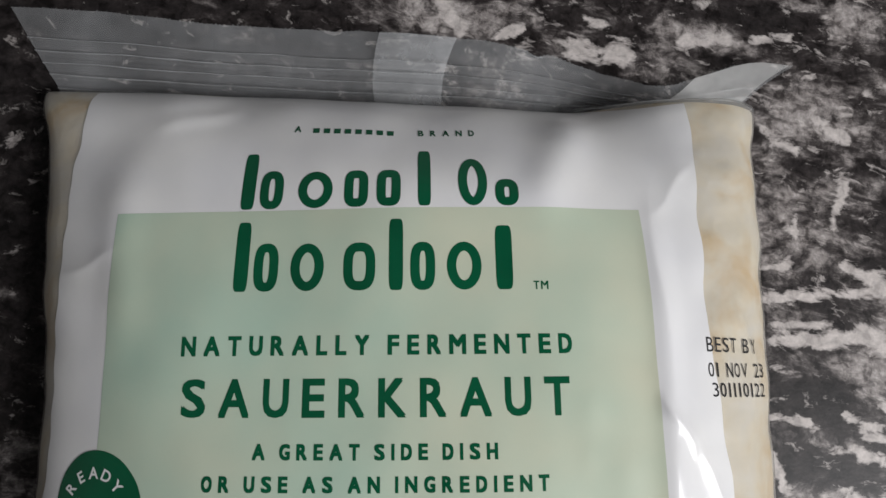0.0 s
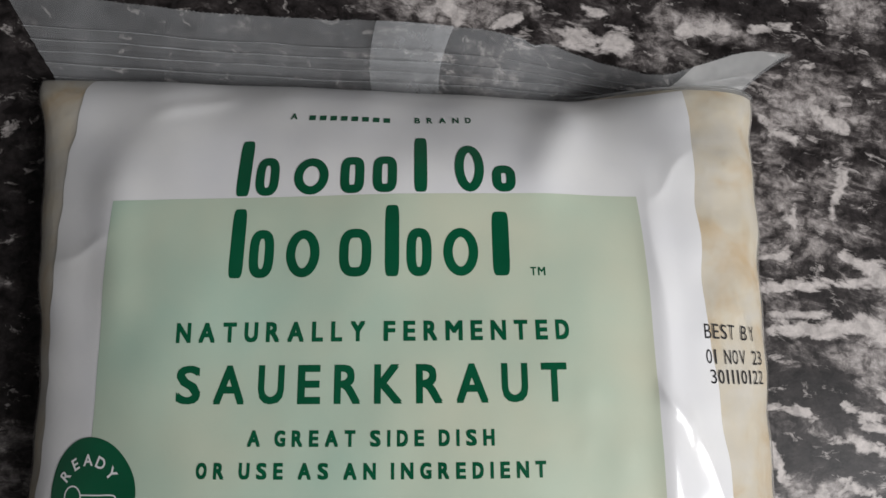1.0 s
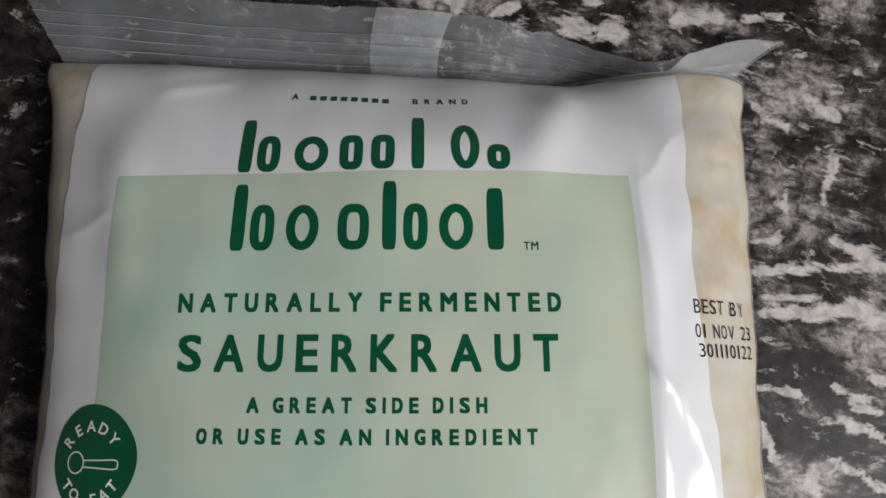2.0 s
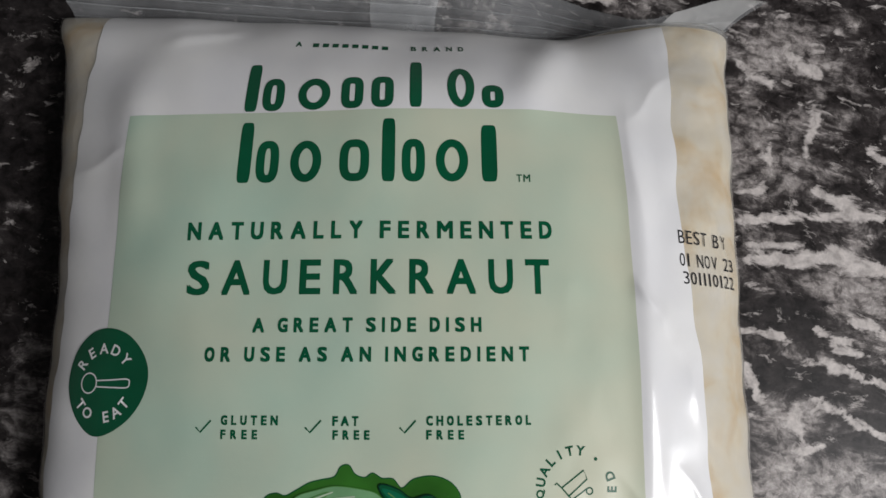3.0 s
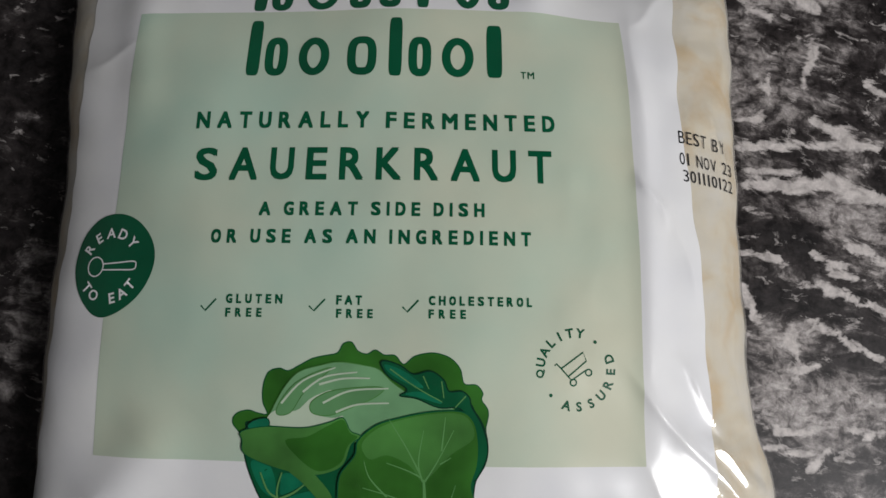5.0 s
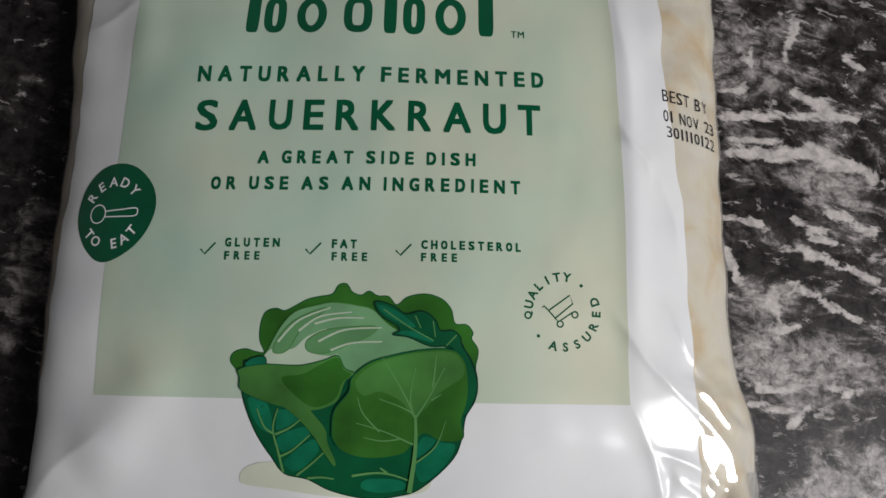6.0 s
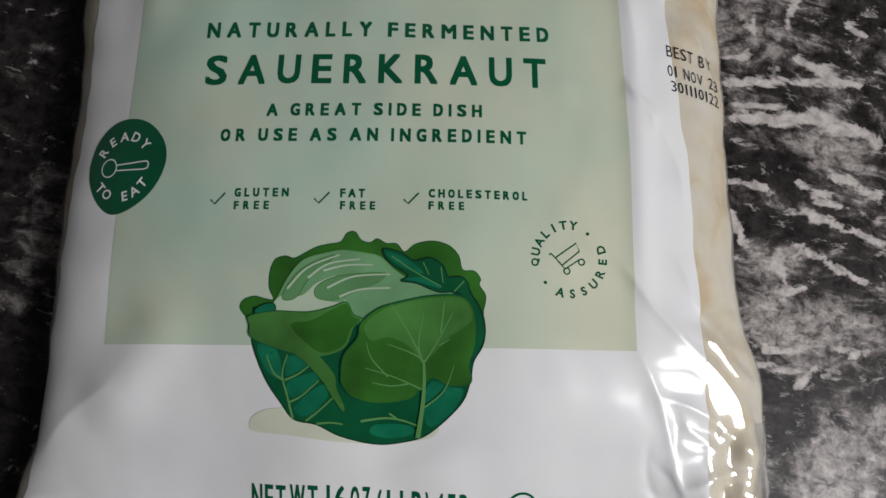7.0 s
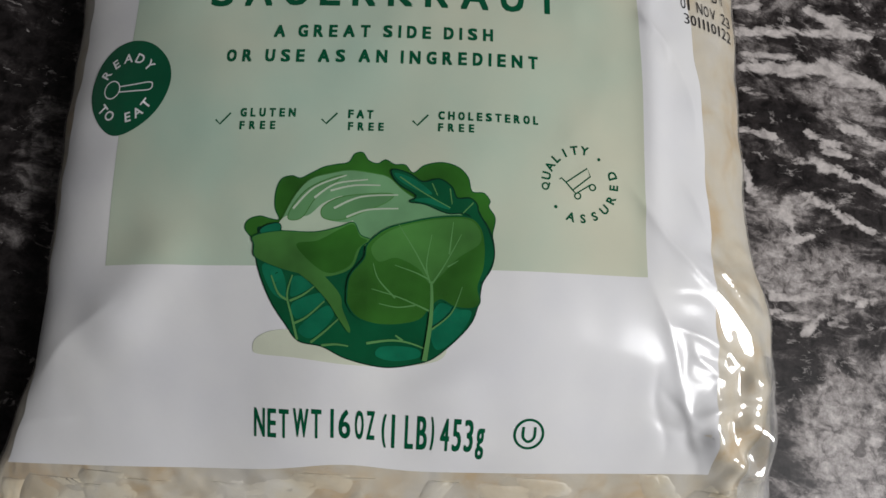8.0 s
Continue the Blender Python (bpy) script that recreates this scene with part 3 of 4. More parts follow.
tagged(part("cabbage_piece", chunks(7, [(20, -.130, -.104, -1.2, -.35), (60, -.130, -.104, -.35, 1.2)]),
            SHRED, bag, "wet cream pieces of cabbage against the film"), kind="stuff")

# white and sage print
ny, nx = 300, 300
t = np.linspace(0, 1, ny)[:, None] * np.ones((1, nx))
u = np.linspace(0, 1, nx)[None, :] * np.ones((ny, 1))
yl = -.1120 + t * (.0836 + .1120)
Xw = np.interp(yl, *PANEL_LEFT) + u * (np.interp(yl, *PANEL_RIGHT) - np.interp(yl, *PANEL_LEFT))
Xw = Xw + (1 - u) ** 8 * (.0005 * np.sin(yl * 230 + 1) * np.sin(yl * 90) + .0002 * np.sin(yl * 610)) + u ** 8 * .0004 * np.sin(yl * 280) * np.sin(yl * 75 + 2)
Yw = panel_end(Xw) + t * (.0832 + .0008 * np.sin(Xw * 160) - panel_end(Xw))
bm = bmesh.new()
sheet(bm, Xw, Yw, crown(Xw, Yw) + 0.00004)
part("white_panel", bm, WHITE, bag, "opaque white printed panel")
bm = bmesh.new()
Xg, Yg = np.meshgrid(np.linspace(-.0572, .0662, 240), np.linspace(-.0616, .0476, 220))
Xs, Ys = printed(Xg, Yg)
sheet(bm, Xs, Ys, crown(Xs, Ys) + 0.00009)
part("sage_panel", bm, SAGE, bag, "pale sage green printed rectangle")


# writing
GLYPH_WIDTH = dict(A=.83, B=.68, C=.68, D=.69, E=.60, F=.58, G=.70, H=.71, I=.20, K=.73, L=.56, M=.86, N=.77, O=.71, R=.69, S=.67, T=.68, U=.69, V=.76, W=1.06, Y=.74, Z=.64)
GLYPH_WIDTH.update({"1": .40, "(": .24, ")": .24, " ": .10, "g": .60})


def line_of_text(text, x0, x1, y0, y1, bold=0.03, mat=GREEN, sag=0.0, cell=0.0016, turned=True, gap=None):
    """One line of print, glyph by glyph; bold: how much the strokes grow and gap: the room between glyphs, as shares of the height."""
    high = y1 - y0
    g = bold * high
    widths = [(.40 if ch == " " and gap is not None else GLYPH_WIDTH.get(ch, .64)) * high for ch in text]
    if gap is not None:
        widths = [w * (x1 - x0 - gap * high * (len(text) - 1)) / sum(widths) for w in widths]
    room = (x1 - x0 - sum(widths)) / max(len(text) - 1, 1)
    bm, at = bmesh.new(), x0
    for ch, w in zip(text, widths):
        if ch != " ":
            base = letters(ch)
            low = -.22 * high if ch == "g" else 0
            slim = .28 * w if ch == "1" else 0  # this numeral is a bare stem in the font
            fit_into(base, at + g + slim, at + w - g - slim, y0 + low + g, y1 - (.25 * high if ch == "g" else 0) - g)
            for v in base.verts:
                v.co.y += sag * (v.co.x - x0) / (x1 - x0)
            cut(base, cell)
            for k, (a, b) in enumerate(((-1, -1), (1, -1), (1, 1), (-1, 1)) if bold else ((0, 0),)):
                one = base.copy()
                for v in one.verts:
                    v.co.x, v.co.y = v.co.x + a * g, v.co.y + b * g
                join(bm, lay(one, (0.0001 if mat is BLACK else 0.00014) + 0.000006 * k, turned))
            base.free()
        at += w + room
    return part("lettering", bm, mat, bag, "", False)


line_of_text("NATURALLY FERMENTED", -.0382, .0473, .0143, .0186, 0.045)
line_of_text("SAUERKRAUT", -.0375, .0462, .0013, .0094, 0.030)
line_of_text("A GREAT SIDE DISH", -.0213, .0303, -.0073, -.0040, 0.05)
line_of_text("OR USE AS AN INGREDIENT", -.0319, .0409, -.0138, -.0105, 0.05)
line_of_text("GLUTEN", -.0273, -.0145, -.0275, -.0254, 0.055)
line_of_text("FREE", -.0273, -.0190, -.0305, -.0285, 0.055)
line_of_text("FAT", -.0025, .0032, -.0276, -.0255, 0.055)
line_of_text("FREE", -.0024, .0057, -.0305, -.0285, 0.055)
line_of_text("CHOLESTEROL", .0180, .0410, -.0275, -.0254, 0.055)
line_of_text("FREE", .0180, .0262, -.0304, -.0284, 0.055)
for text, x0, x1, low, high in (("NET", -.0209, -.0129, -.0002, .0002), ("WT", -.0119, -.0055, -.0006, .0006), ("16", -.0039, .0010, -.0009, .0009), ("OZ", .0020, .0064, -.0009, .0009),
                                ("(1", .0080, .0114, .0007, .0004), ("LB)", .0132, .0197, .0007, .0004), ("453g", .0211, .0310, .0007, .0002)):
    drop = -.0014 * (x0 + .0209) / .0519
    line_of_text(text, x0, x1, -.0991 + drop - low, -.0927 + drop + high, 0.016, sag=-.0014 * (x1 - x0) / .0519, gap=.10)
line_of_text("A", -.0171, -.0150, .0694, .0714, 0.03)
line_of_text("BRAND", .0139, .0280, .0681, .0701, 0.03)
line_of_text("BEST BY", .0791, .0937, .0143, .0176, 0.0, BLACK, -.0008, 0.001, True, .16)
line_of_text("01 NOV 23", .0790, .0957, .0087, .0119, 0.0, BLACK, -.0008, 0.001, True, .16)
line_of_text("301110122", .0796, .0955, .0043, .0074, 0.0, BLACK, -.0008, 0.001, True, .16)
line_of_text("TM", .0395, .0428, .0284, .0303, 0.02)

# the maker's mark, as plain shapes
for k in range(8):
    bm = bar(bmesh.new(), -.0124 + k * .00265, .0690 - k * .00013, -.0124 + k * .00265 + .0016, .0706 - k * .00013)
    part("mark_bar", lay(bm, 0.00014), GREEN, bag, "", False)


def block(x0, x1, y0, y1, power=4.0):
    """A solid bar, or for low powers an open oval."""
    pen = .0021 if power < 6 else 0
    line = ring_line((x0 + x1) / 2, (y0 + y1) / 2, (x1 - x0 - pen) / 2, (y1 - y0 - pen) / 2, power, 32)
    bm = stroke(bmesh.new(), line, pen, closed=True) if pen else filled(line)
    part("mark_shape", lay(cut(bm, .0018), 0.00014), GREEN, bag, "", False)


for x0, x1, high, power in ((-.0280, -.0248, .0630, 6), (-.0236, -.0180, .0580, 3), (-.0144, -.0062, .0574, 2), (-.0034, .0022, .0574, 4), (.0042, .0098, .0574, 4),
                            (.0138, .0168, .0630, 6), (.0232, .0300, .0606, 2), (.0318, .0372, .0548, 3)):
    block(x0, x1, .0480, high, power)
for x0, x1, high, power in ((-.0278, -.0246, .0448, 6), (-.0234, -.0178, .0396, 3), (-.0150, -.0074, .0394, 2), (-.0030, .0042, .0394, 3), (.0072, .0104, .0449, 6),
                            (.0120, .0176, .0394, 3), (.0202, .0280, .0394, 2), (.0312, .0350, .0432, 6)):
    block(x0, x1, .0284, high, power)

# ticks
for x, y in ((-.0331, -.0280), (-.0085, -.0279), (.0122, -.0279)):
    bm = bmesh.new()
    stroke(bm, [Vector((x, y)), Vector((x + .0011, y - .0011)), Vector((x + .0035, y + .0015))], .0004)
    part("tick", lay(cut(bm, .0012), 0.00014), GREEN, bag, "", False)

# kosher mark: a ring about a plain bent bar
bm = bmesh.new()
stroke(bm, ring_line(.0409, -.0967, .0032, .0032, 2, 40), .00055, closed=True)
stroke(bm, smooth_line([(.0396, -.0951), (.0396, -.0972), (.0402, -.0981), (.0409, -.0984), (.0416, -.0981), (.0422, -.0972), (.0422, -.0951)]), .0006)
part("ring_mark", lay(cut(bm, .0015), 0.00014), GREEN, bag, "", False)


def arc_text(bm, text, cx, cy, rx, ry, first, last, size, bold, inward=False):
    """Letters set one by one round an oval, from one angle to another, in degrees."""
    for k, ch in enumerate(text):
        if ch == " ":
            continue
        a = radians(first + (last - first) * k / (len(text) - 1))
        one = letters(ch, bold)
        xs, ys = [v.co.x for v in one.verts], [v.co.y for v in one.verts]
        mx, my, sc = (min(xs) + max(xs)) / 2, (min(ys) + max(ys)) / 2, size / (max(ys) - min(ys))
        turn = a + (math.pi / 2 if inward else -math.pi / 2)
        for v in one.verts:
            x, y = (v.co.x - mx) * sc, (v.co.y - my) * sc
            v.co = (cx + rx * math.cos(a) + x * math.cos(turn) - y * math.sin(turn), cy + ry * math.sin(a) + x * math.sin(turn) + y * math.cos(turn), 0)
        join(bm, one)
    return bm


# round badge with a spoon
egg = smooth_line([(-.0560, -.0060), (-.0508, -.0078), (-.0466, -.0122), (-.0452, -.0172), (-.0466, -.0225), (-.0500, -.0270), (-.0552, -.0302),
                   (-.0596, -.0304), (-.0636, -.0270), (-.0662, -.0220), (-.0668, -.0170), (-.0652, -.0112), (-.0612, -.0070)], True, 5)
badge = part("badge", lay(cut(filled(egg), .0016), 0.00014), GREEN, bag, "dark green egg-shaped badge", False)
bm = arc_text(bmesh.new(), "READY", -.0568, -.0185, .0074, .0078, 148, 42, .0025, 0.022)
arc_text(bm, "TO EAT", -.0570, -.0180, .0076, .0084, 222, 322, .0025, 0.022, True)
part("lettering", lay(cut(bm, .0015), 0.00019), WHITE, badge, "", False)
bm = stroke(bmesh.new(), ring_line(-.0608, -.0187, .0021, .0023, 2, 28), .00032, closed=True)
stroke(bm, smooth_line([(-.0587, -.0181), (-.0545, -.0179), (-.0506, -.0177), (-.0499, -.0186), (-.0506, -.0196), (-.0545, -.0196), (-.0587, -.0195)]), .00032)
part("spoon_icon", lay(cut(bm, .0015), 0.00019), WHITE, badge, "", False)

# quality seal with a cart
bm = arc_text(bmesh.new(), "QUALITY", .0507, -.0410, .0080, .0080, 187, 82, .0021, 0.034)
arc_text(bm, "ASSURED", .0507, -.0410, .0080, .0080, 254, 378, .0021, 0.034, True)
for x, y in ((.0552, -.0349), (.0450, -.0466)):
    join(bm, filled(ring_line(x, y, .0004, .0004, 2, 12)))
seal = part("quality_seal", lay(cut(bm, .0015), 0.00014), GREEN, bag, "", False)
bm = bmesh.new()
for pts in ([(.0459, -.0402), (.0463, -.0398), (.0474, -.0408), (.0491, -.0427)], [(.0474, -.0408), (.0524, -.0372), (.0531, -.0391), (.0491, -.0424)],
            [(.0490, -.0426), (.0497, -.0433), (.0530, -.0411)]):
    stroke(bm, [Vector(p) for p in pts], .00032)
for x, y in ((.0501, -.0438), (.0536, -.0416)):
    stroke(bm, ring_line(x, y, .0007, .0007, 2, 16), .00034, closed=True)
part("cart_icon", lay(cut(bm, .0015), 0.00014), GREEN, seal, "", False)


# the drawn cabbage, in its own units of about 8 mm, y downwards
def drawn(points):
    return [(-.02923 + .007896 * a + .000347 * b, -.03287 + .000192 * a - .007872 * b) for a, b in points]


art = part("cabbage_drawing", lay(cut(filled(smooth_line(drawn([(.72, 5.95), (.85, 5.65), (1.4, 5.45), (2.6, 5.45), (4.0, 5.7), (5.6, 5.75), (6.15, 5.95),
           (5.9, 6.3), (4.8, 6.45), (3.4, 6.4), (1.9, 6.2), (.9, 6.1)]), True, 5)), .0025), 0.00013), PALE_SHADOW, bag, "printed green cabbage with layered leaves", False)
LAYER = [0.00016]


def leaf(points, mat, rim=0.0, rim_mat=None, closed_fine=5):
    line = smooth_line(drawn(points), True, closed_fine)
    part("leaf", lay(cut(filled(line), .0022), LAYER[0]), mat, art, "", False)
    if rim:
        part("leaf_edge", lay(cut(stroke(bmesh.new(), line, rim, closed=True), .0022), LAYER[0] + 0.000008), rim_mat, art, "", False)
    LAYER[0] += 0.000016


def veins(lines, mat, w0, w1):
    bm = bmesh.new()
    for pts in lines:
        stroke(bm, smooth_line(drawn(pts), False, 5), w0, w1)
    part("vein", lay(cut(bm, .0022), LAYER[0]), mat, art, "", False)
    LAYER[0] += 0.000014


# frilled outer leaf
leaf([(.52, 2.62), (.62, 2.38), (.95, 2.28), (1.25, 2.36), (1.5, 2.38), (1.38, 2.05), (1.40, 1.60), (1.55, 1.25), (1.85, 1.15), (2.10, 1.22), (2.40, 1.08),
      (2.75, .90), (3.1, .82), (3.45, .75), (3.62, .50), (3.85, .46), (4.02, .70), (4.28, .79), (4.5, .68), (4.75, .82), (5.05, .84), (5.28, 1.08), (5.6, .86), (6.1, .78),
      (6.55, .92), (6.82, 1.22), (6.92, 1.62), (7.25, 1.66), (7.42, 1.88), (7.38, 2.06), (7.55, 2.36), (7.48, 2.75), (7.3, 3.2), (6.0, 4.0), (3.0, 4.2), (1.0, 3.5), (.75, 2.95)], LEAF_MID, .0002, LEAF_DEEP)
# dark lower leaves
leaf([(.85, 3.4), (1.0, 4.0), (1.3, 4.7), (1.7, 5.3), (2.05, 5.75), (2.7, 5.9), (3.3, 6.2), (4.0, 6.4), (4.6, 6.47), (5.3, 6.38), (5.8, 6.22), (6.4, 5.75), (6.85, 5.25),
      (7.05, 4.7), (7.15, 4.2), (7.4, 3.8), (7.5, 3.4), (7.45, 2.9), (7.2, 2.4), (6.8, 2.1), (5, 2.6), (2.0, 3.0), (1.0, 2.6), (.9, 2.8)], LEAF_DEEP, .0003, LEAF_DARK)
leaf([(1.05, 3.65), (1.45, 3.62), (1.7, 4.1), (1.68, 4.6), (1.35, 4.45), (1.1, 4.0)], LEAF_TEAL)
leaf([(1.95, 3.98), (2.45, 4.05), (2.5, 4.25), (1.9, 4.55), (1.85, 4.3)], LEAF_TEAL)
leaf([(1.9, 4.72), (2.65, 4.45), (2.8, 4.65), (2.2, 5.1), (1.95, 5.1)], LEAF_TEAL)
leaf([(2.1, 5.35), (2.85, 4.8), (3.05, 5.1), (2.5, 5.65), (2.15, 5.6)], LEAF_TEAL)
leaf([(5.95, 4.75), (6.5, 4.9), (6.85, 5.0), (6.5, 5.6), (5.9, 6.0), (5.7, 5.4)], LEAF_TEAL)
leaf([(4.4, 5.9), (5.3, 5.95), (5.4, 6.2), (4.7, 6.3), (4.2, 6.15)], LEAF_TEAL)
veins([[(2.02, 5.72), (1.88, 5.1), (1.75, 4.5), (1.9, 3.95)], [(1.78, 4.65), (1.5, 4.45), (1.3, 3.95)], [(1.82, 4.66), (2.2, 4.5), (2.55, 4.25)],
       [(1.92, 5.28), (2.3, 5.1), (2.8, 4.68)], [(2.4, 5.8), (2.8, 5.5), (3.2, 5.15)], [(3.95, 5.82), (4.6, 5.74), (5.1, 5.8), (5.6, 5.98)], [(4.95, 5.75), (4.75, 5.6)],
       [(2.7, 5.88), (3.1, 5.85), (3.45, 5.9)]], VEIN, .00055, .0003)
# pale heart with ribs
leaf([(1.5, 2.65), (1.65, 2.25), (2.0, 1.65), (2.4, 1.25), (3.0, 1.08), (3.5, 1.0), (4.2, 1.1), (4.6, 1.22), (5.0, 1.6), (5.5, 1.9), (6.5, 2.2), (6.6, 2.6), (5.4, 3.0), (4.3, 3.2), (3.0, 2.9), (2.0, 2.72)], HEART, .0002, LEAF_LIGHT)
leaf([(1.5, 2.66), (1.7, 2.3), (2.3, 2.3), (2.75, 1.95), (3.3, 1.75), (2.9, 2.1), (2.8, 2.38), (3.3, 2.5), (3.6, 2.45), (3.3, 2.7), (2.4, 2.74)], HEART_WHITE)
leaf([(1.75, 2.35), (1.9, 2.0), (2.3, 1.55), (2.9, 1.25), (3.3, 1.16), (2.9, 1.5), (2.5, 1.85), (2.2, 2.3), (1.95, 2.42)], HEART_SHADE, .00018, LEAF_LIGHT)
leaf([(2.7, 2.3), (2.75, 2.05), (3.2, 1.8), (3.9, 1.7), (4.7, 1.7), (4.5, 1.95), (3.9, 2.2), (3.3, 2.42), (2.9, 2.42)], HEART_SHADE, .00018, LEAF_LIGHT)
veins([[(1.9, 2.1), (2.5, 1.5), (3.4, 1.15)], [(2.5, 1.8), (3.1, 1.4), (4.0, 1.28)], [(2.95, 1.6), (3.6, 1.45), (4.35, 1.45)], [(3.05, 2.1), (3.8, 1.78), (4.85, 1.73)],
       [(3.4, 2.35), (4.0, 2.15), (4.85, 2.12)]], HEART_WHITE, .0005, .0003)
# dark curled leaf over the heart
leaf([(4.65, 1.05), (4.8, .98), (5.2, 1.12), (5.55, 1.35), (6.0, 1.27), (6.35, 1.5), (6.5, 1.82), (6.85, 1.82), (7.05, 2.0), (7.1, 2.25), (7.35, 2.7), (7.5, 3.3), (7.4, 3.75), (7.1, 4.2),
      (7.15, 3.6), (7.1, 2.9), (6.8, 2.3), (6.2, 2.25), (5.6, 2.0), (5.15, 1.92), (5.35, 1.75), (4.85, 1.4)], LEAF_DEEP, .0003, LEAF_DARK)
leaf([(4.75, 1.08), (5.15, 1.2), (5.55, 1.45), (5.8, 1.72), (5.4, 1.62), (4.9, 1.32)], LEAF_TEAL)
leaf([(5.3, 1.88), (5.7, 1.82), (6.2, 2.02), (6.25, 2.15), (5.7, 1.98)], LEAF_TEAL)
veins([[(4.9, 1.2), (5.6, 1.7), (6.3, 2.1)], [(5.8, 1.4), (5.95, 1.75)], [(6.3, 1.55), (6.35, 2.0)], [(6.95, 1.95), (6.65, 2.25)]], VEIN, .0003, .0002)
# folded leaf with its stalk
leaf([(.95, 2.72), (1.15, 2.55), (1.5, 2.5), (1.55, 2.7), (1.2, 2.88)], LEAF_TEAL, .0002, LEAF_DARK)
leaf([(.78, 2.85), (1.5, 2.72), (2.5, 2.76), (3.2, 2.62), (3.6, 2.5), (3.8, 2.85), (4.1, 3.0), (3.82, 3.2), (3.62, 3.7), (3.3, 3.92), (2.8, 4.02), (2.2, 3.95), (1.5, 3.75), (.85, 3.45), (.8, 3.1)], LEAF_LIGHT, .00018, LEAF_DEEP)
leaf([(2.0, 3.1), (2.6, 3.0), (3.2, 2.7), (3.6, 2.56), (3.78, 2.9), (3.98, 3.02), (3.72, 3.25), (3.55, 3.65), (3.25, 3.85), (2.85, 3.9), (2.4, 3.6)], LEAF_MID)
leaf([(2.0, 3.8), (2.5, 3.75), (2.95, 4.15), (3.25, 4.55), (3.3, 4.9), (3.5, 5.4), (3.45, 5.52), (3.15, 5.1), (2.9, 4.7), (2.5, 4.25)], LEAF_LIGHT)
# broad front leaf
leaf([(3.42, 4.55), (3.5, 4.0), (3.9, 3.5), (4.0, 3.1), (4.5, 2.7), (5.2, 2.5), (6.0, 2.36), (6.8, 2.36), (7.15, 2.65), (7.25, 3.2), (7.2, 3.8), (7.03, 4.3), (7.08, 4.7), (6.9, 4.88),
      (6.4, 4.85), (6.0, 4.65), (5.7, 4.9), (5.4, 5.2), (4.8, 5.32), (4.2, 5.3), (3.7, 5.12), (3.45, 4.8)], LEAF_BIG, .00028, LEAF_DEEP)
leaf([(4.1, 3.2), (4.55, 2.78), (5.2, 2.56), (6.0, 2.42), (6.75, 2.42), (7.08, 2.68), (7.1, 3.1), (6.5, 3.5), (6.0, 4.0), (5.7, 4.2), (5.4, 3.8), (4.8, 3.5), (4.3, 3.6)], LEAF_LIGHT)
veins([[(5.55, 6.3), (5.7, 5.4), (5.76, 4.7), (5.75, 4.15)]], VEIN, .0011, .0005)
veins([[(5.72, 4.2), (5.62, 3.7), (5.78, 2.85)], [(5.78, 4.2), (6.15, 3.65), (6.6, 2.85)], [(6.2, 3.75), (6.5, 3.58)], [(6.25, 3.4), (6.38, 2.5)], [(5.7, 4.1), (5.3, 3.9), (4.75, 3.7)], [(5.66, 4.0), (5.3, 3.3), (4.85, 2.55)],
       [(5.68, 4.95), (4.9, 4.6), (4.1, 4.35)], [(4.75, 4.6), (4.3, 4.1), (4.15, 3.65)], [(5.3, 4.8), (4.8, 4.85), (4.3, 4.75)], [(5.75, 5.45), (6.3, 5.0), (6.6, 4.3)]], VEIN, .0004, .00015)


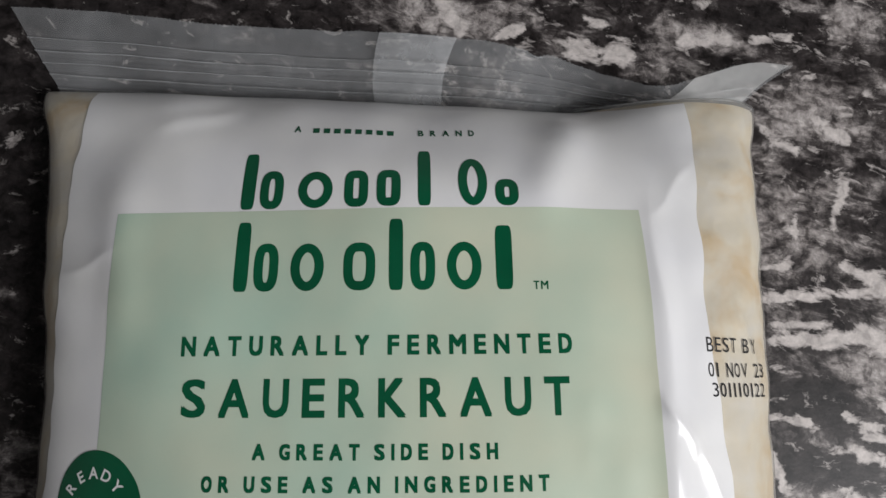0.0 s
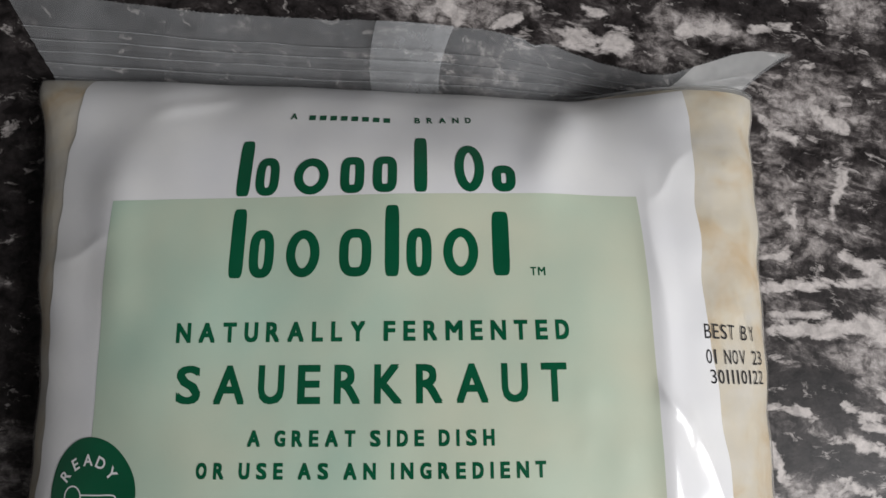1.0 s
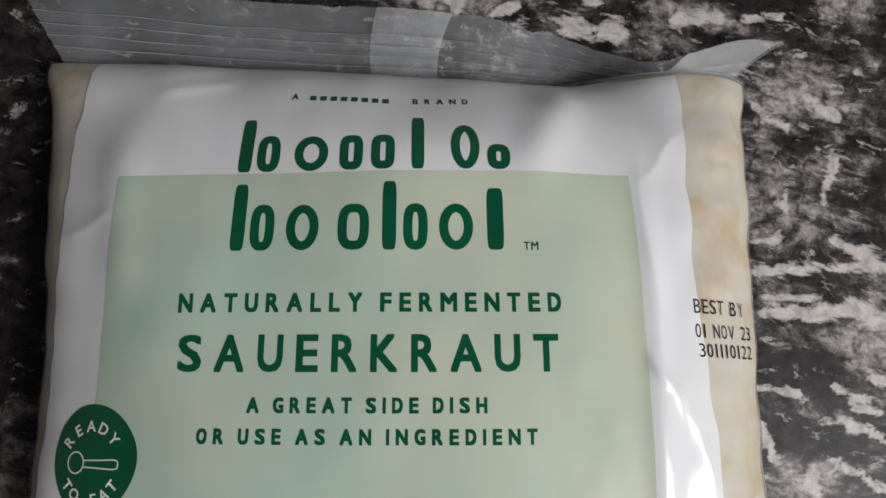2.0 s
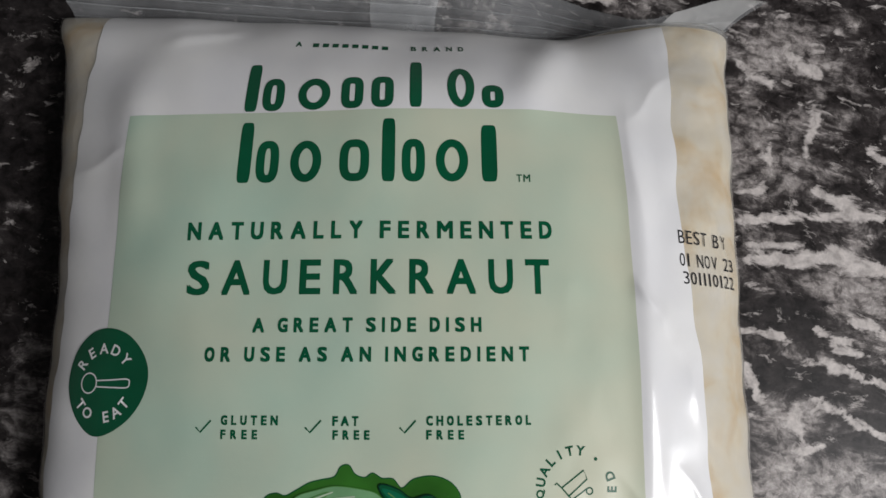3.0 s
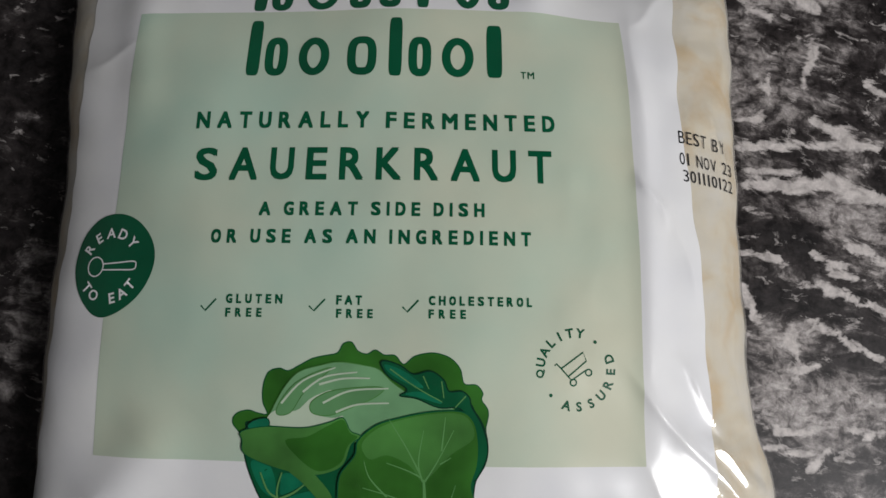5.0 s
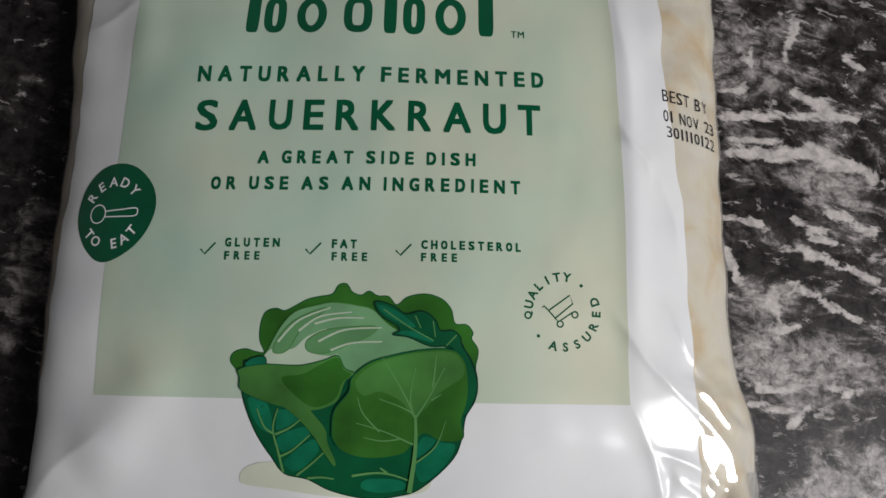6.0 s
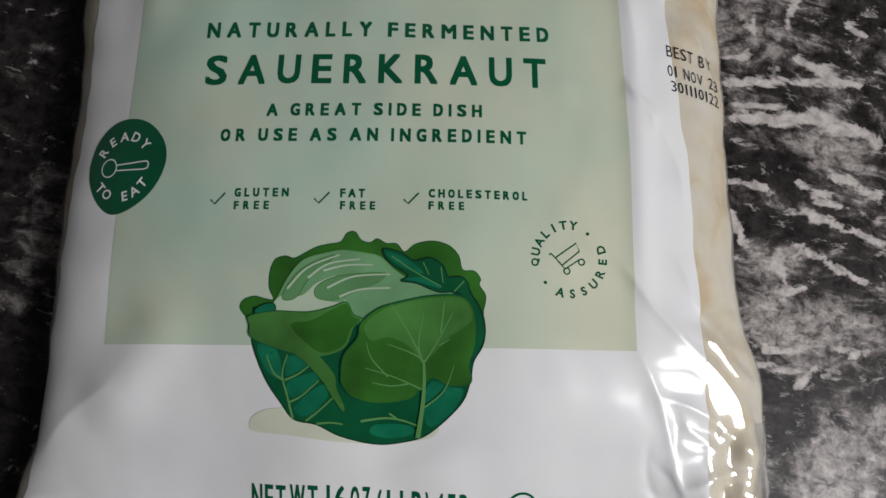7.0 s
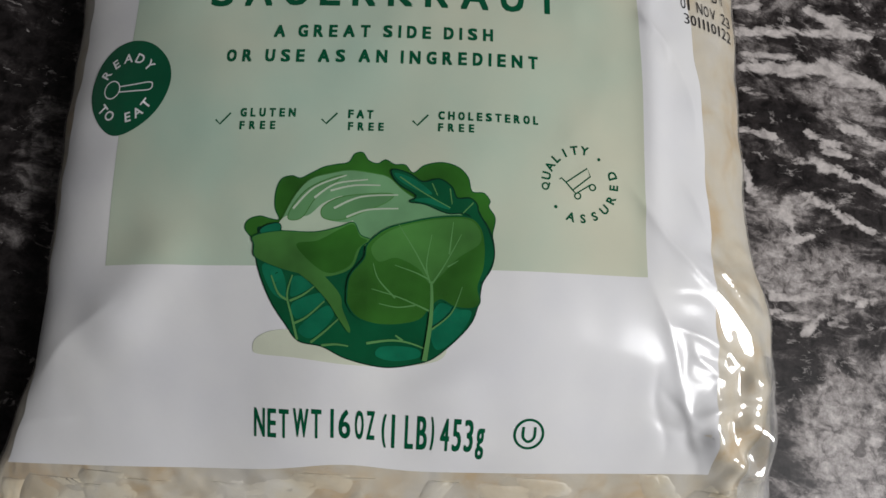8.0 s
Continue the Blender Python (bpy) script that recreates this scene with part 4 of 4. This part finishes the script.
# ---- crimped seals ----
def seal_net(nx, nv, v0=0.0, v1=1.0, x0=0.0, x1=1.0):
    U, V = np.meshgrid(np.linspace(x0, x1, nx), np.linspace(v0, v1, nv))
    left, right = -.0925 - .0160 * V, .1035 + .0185 * V ** 1.6
    X = left + U * (right - left)
    # the far edge dips where the film is folded over near one corner
    far = sum(np.interp(X + d, (-.11, .03, .05, .063, .083, .095, .108, .125), (.1088, .1066, .1034, .0996, .0950, .1002, .1048, .1036)) for d in (-.004, 0, .004)) / 3
    L = V * (far - Y_TOP + .0005)
    flat = step(X, .078, .088)
    wave = .0012 * np.sin(X * 55 + 0.6) * V + ripple(X, L, .030, 61, 7, (1.6, 1.0)) * .0006 * V
    ribs = sum(.0006 * np.exp(-((V - c) / .016) ** 2) for c in (.05, .20, .34, .48, .62)) + .0003 * np.abs(np.sin(V * 36)) * (V < .66)
    for c in (.27, .42):  # rows of pressed dimples
        ribs = ribs - .00015 * np.exp(-((V - c) / .035) ** 2) * step(np.sin(X * 720 + c * 20), .2, .8) * step(X, -.07, -.04)
    Y = Y_TOP - .0005 + L
    Z = .0052 + (crown(np.clip(X, -.0915, .1030), Y_TOP + 0 * X) - .005) * (1 - step(V, 0, .3)) + L * .11 + .0018 * V * np.exp(-((X - .082) / .010) ** 2) + wave + ribs * (1 - .85 * flat)
    return X, Y, np.maximum(Z, .0009)


bm = bmesh.new()
X, Y, Z = seal_net(720, 60)
Y[-1] += np.where(np.arange(720) % 4 < 2, .0004, 0) * np.random.RandomState(65).uniform(0, 1.3, 720) + ripple(X[-1], Y[-1], .012, 64) * .0003
Y[-3:] -= np.exp(-((X[-3:] - .0445) / .0022) ** 2) * .0012
sheet(bm, X, Y, Z)
top_seal = part("top_seal", bm, SEAL_FILM, bag, "clear crimped seal with a serrated wavy edge")
for c, w in ((.05, .008), (.20, .006), (.34, .006), (.48, .006), (.63, .004)):
    bm = bmesh.new()
    X, Y, Z = seal_net(420, 5, c - w, c + w)
    Y = Y + ripple(X, Y * 0, .035, int(c * 100)) * .0003
    lift = np.array([0, .0004, .0006, .0004, 0])[:, None] * np.clip(0.6 + 0.6 * ripple(X, Y * 0, .016, int(c * 100)), .05, 1.2)
    sheet(bm, X, Y, Z + .0002 + lift)
    part("crimp_ridge", bm, FIN_FILM, top_seal)
bm = bmesh.new()
X, Y, Z = seal_net(30, 50, 0.02, 0.99, .461, .560)
sheet(bm, X, Y, Z + .0010)
part("fin_seal", bm, FIN_FILM, top_seal, "doubled strip of hazier film")
bm = bmesh.new()
X, Y, Z = seal_net(90, 40, 0.01, 0.98, .872, .995)
sheet(bm, X, Y, Z + .0012 + .0005 * np.sin(X * 210 + Y * 90))
part("folded_film", bm, FOLDED_FILM, top_seal, "milky folded-over end of the seal")
bm = bmesh.new()
U, V = np.meshgrid(np.linspace(0, 1, 120), np.linspace(0, 1, 30))
X = (-.0945 - .012 * V) + U * (.2100 + .024 * V)
Y = Y_END + .0005 - V * .024
Z = np.maximum(.0052 - .003 * V + .0014 * np.sin(X * 60) * V + .0003 * np.abs(np.sin(V * 36)), .0009)
sheet(bm, X, Y, Z)
part("bottom_seal", bm, SEAL_FILM, bag, "clear crimped seal")
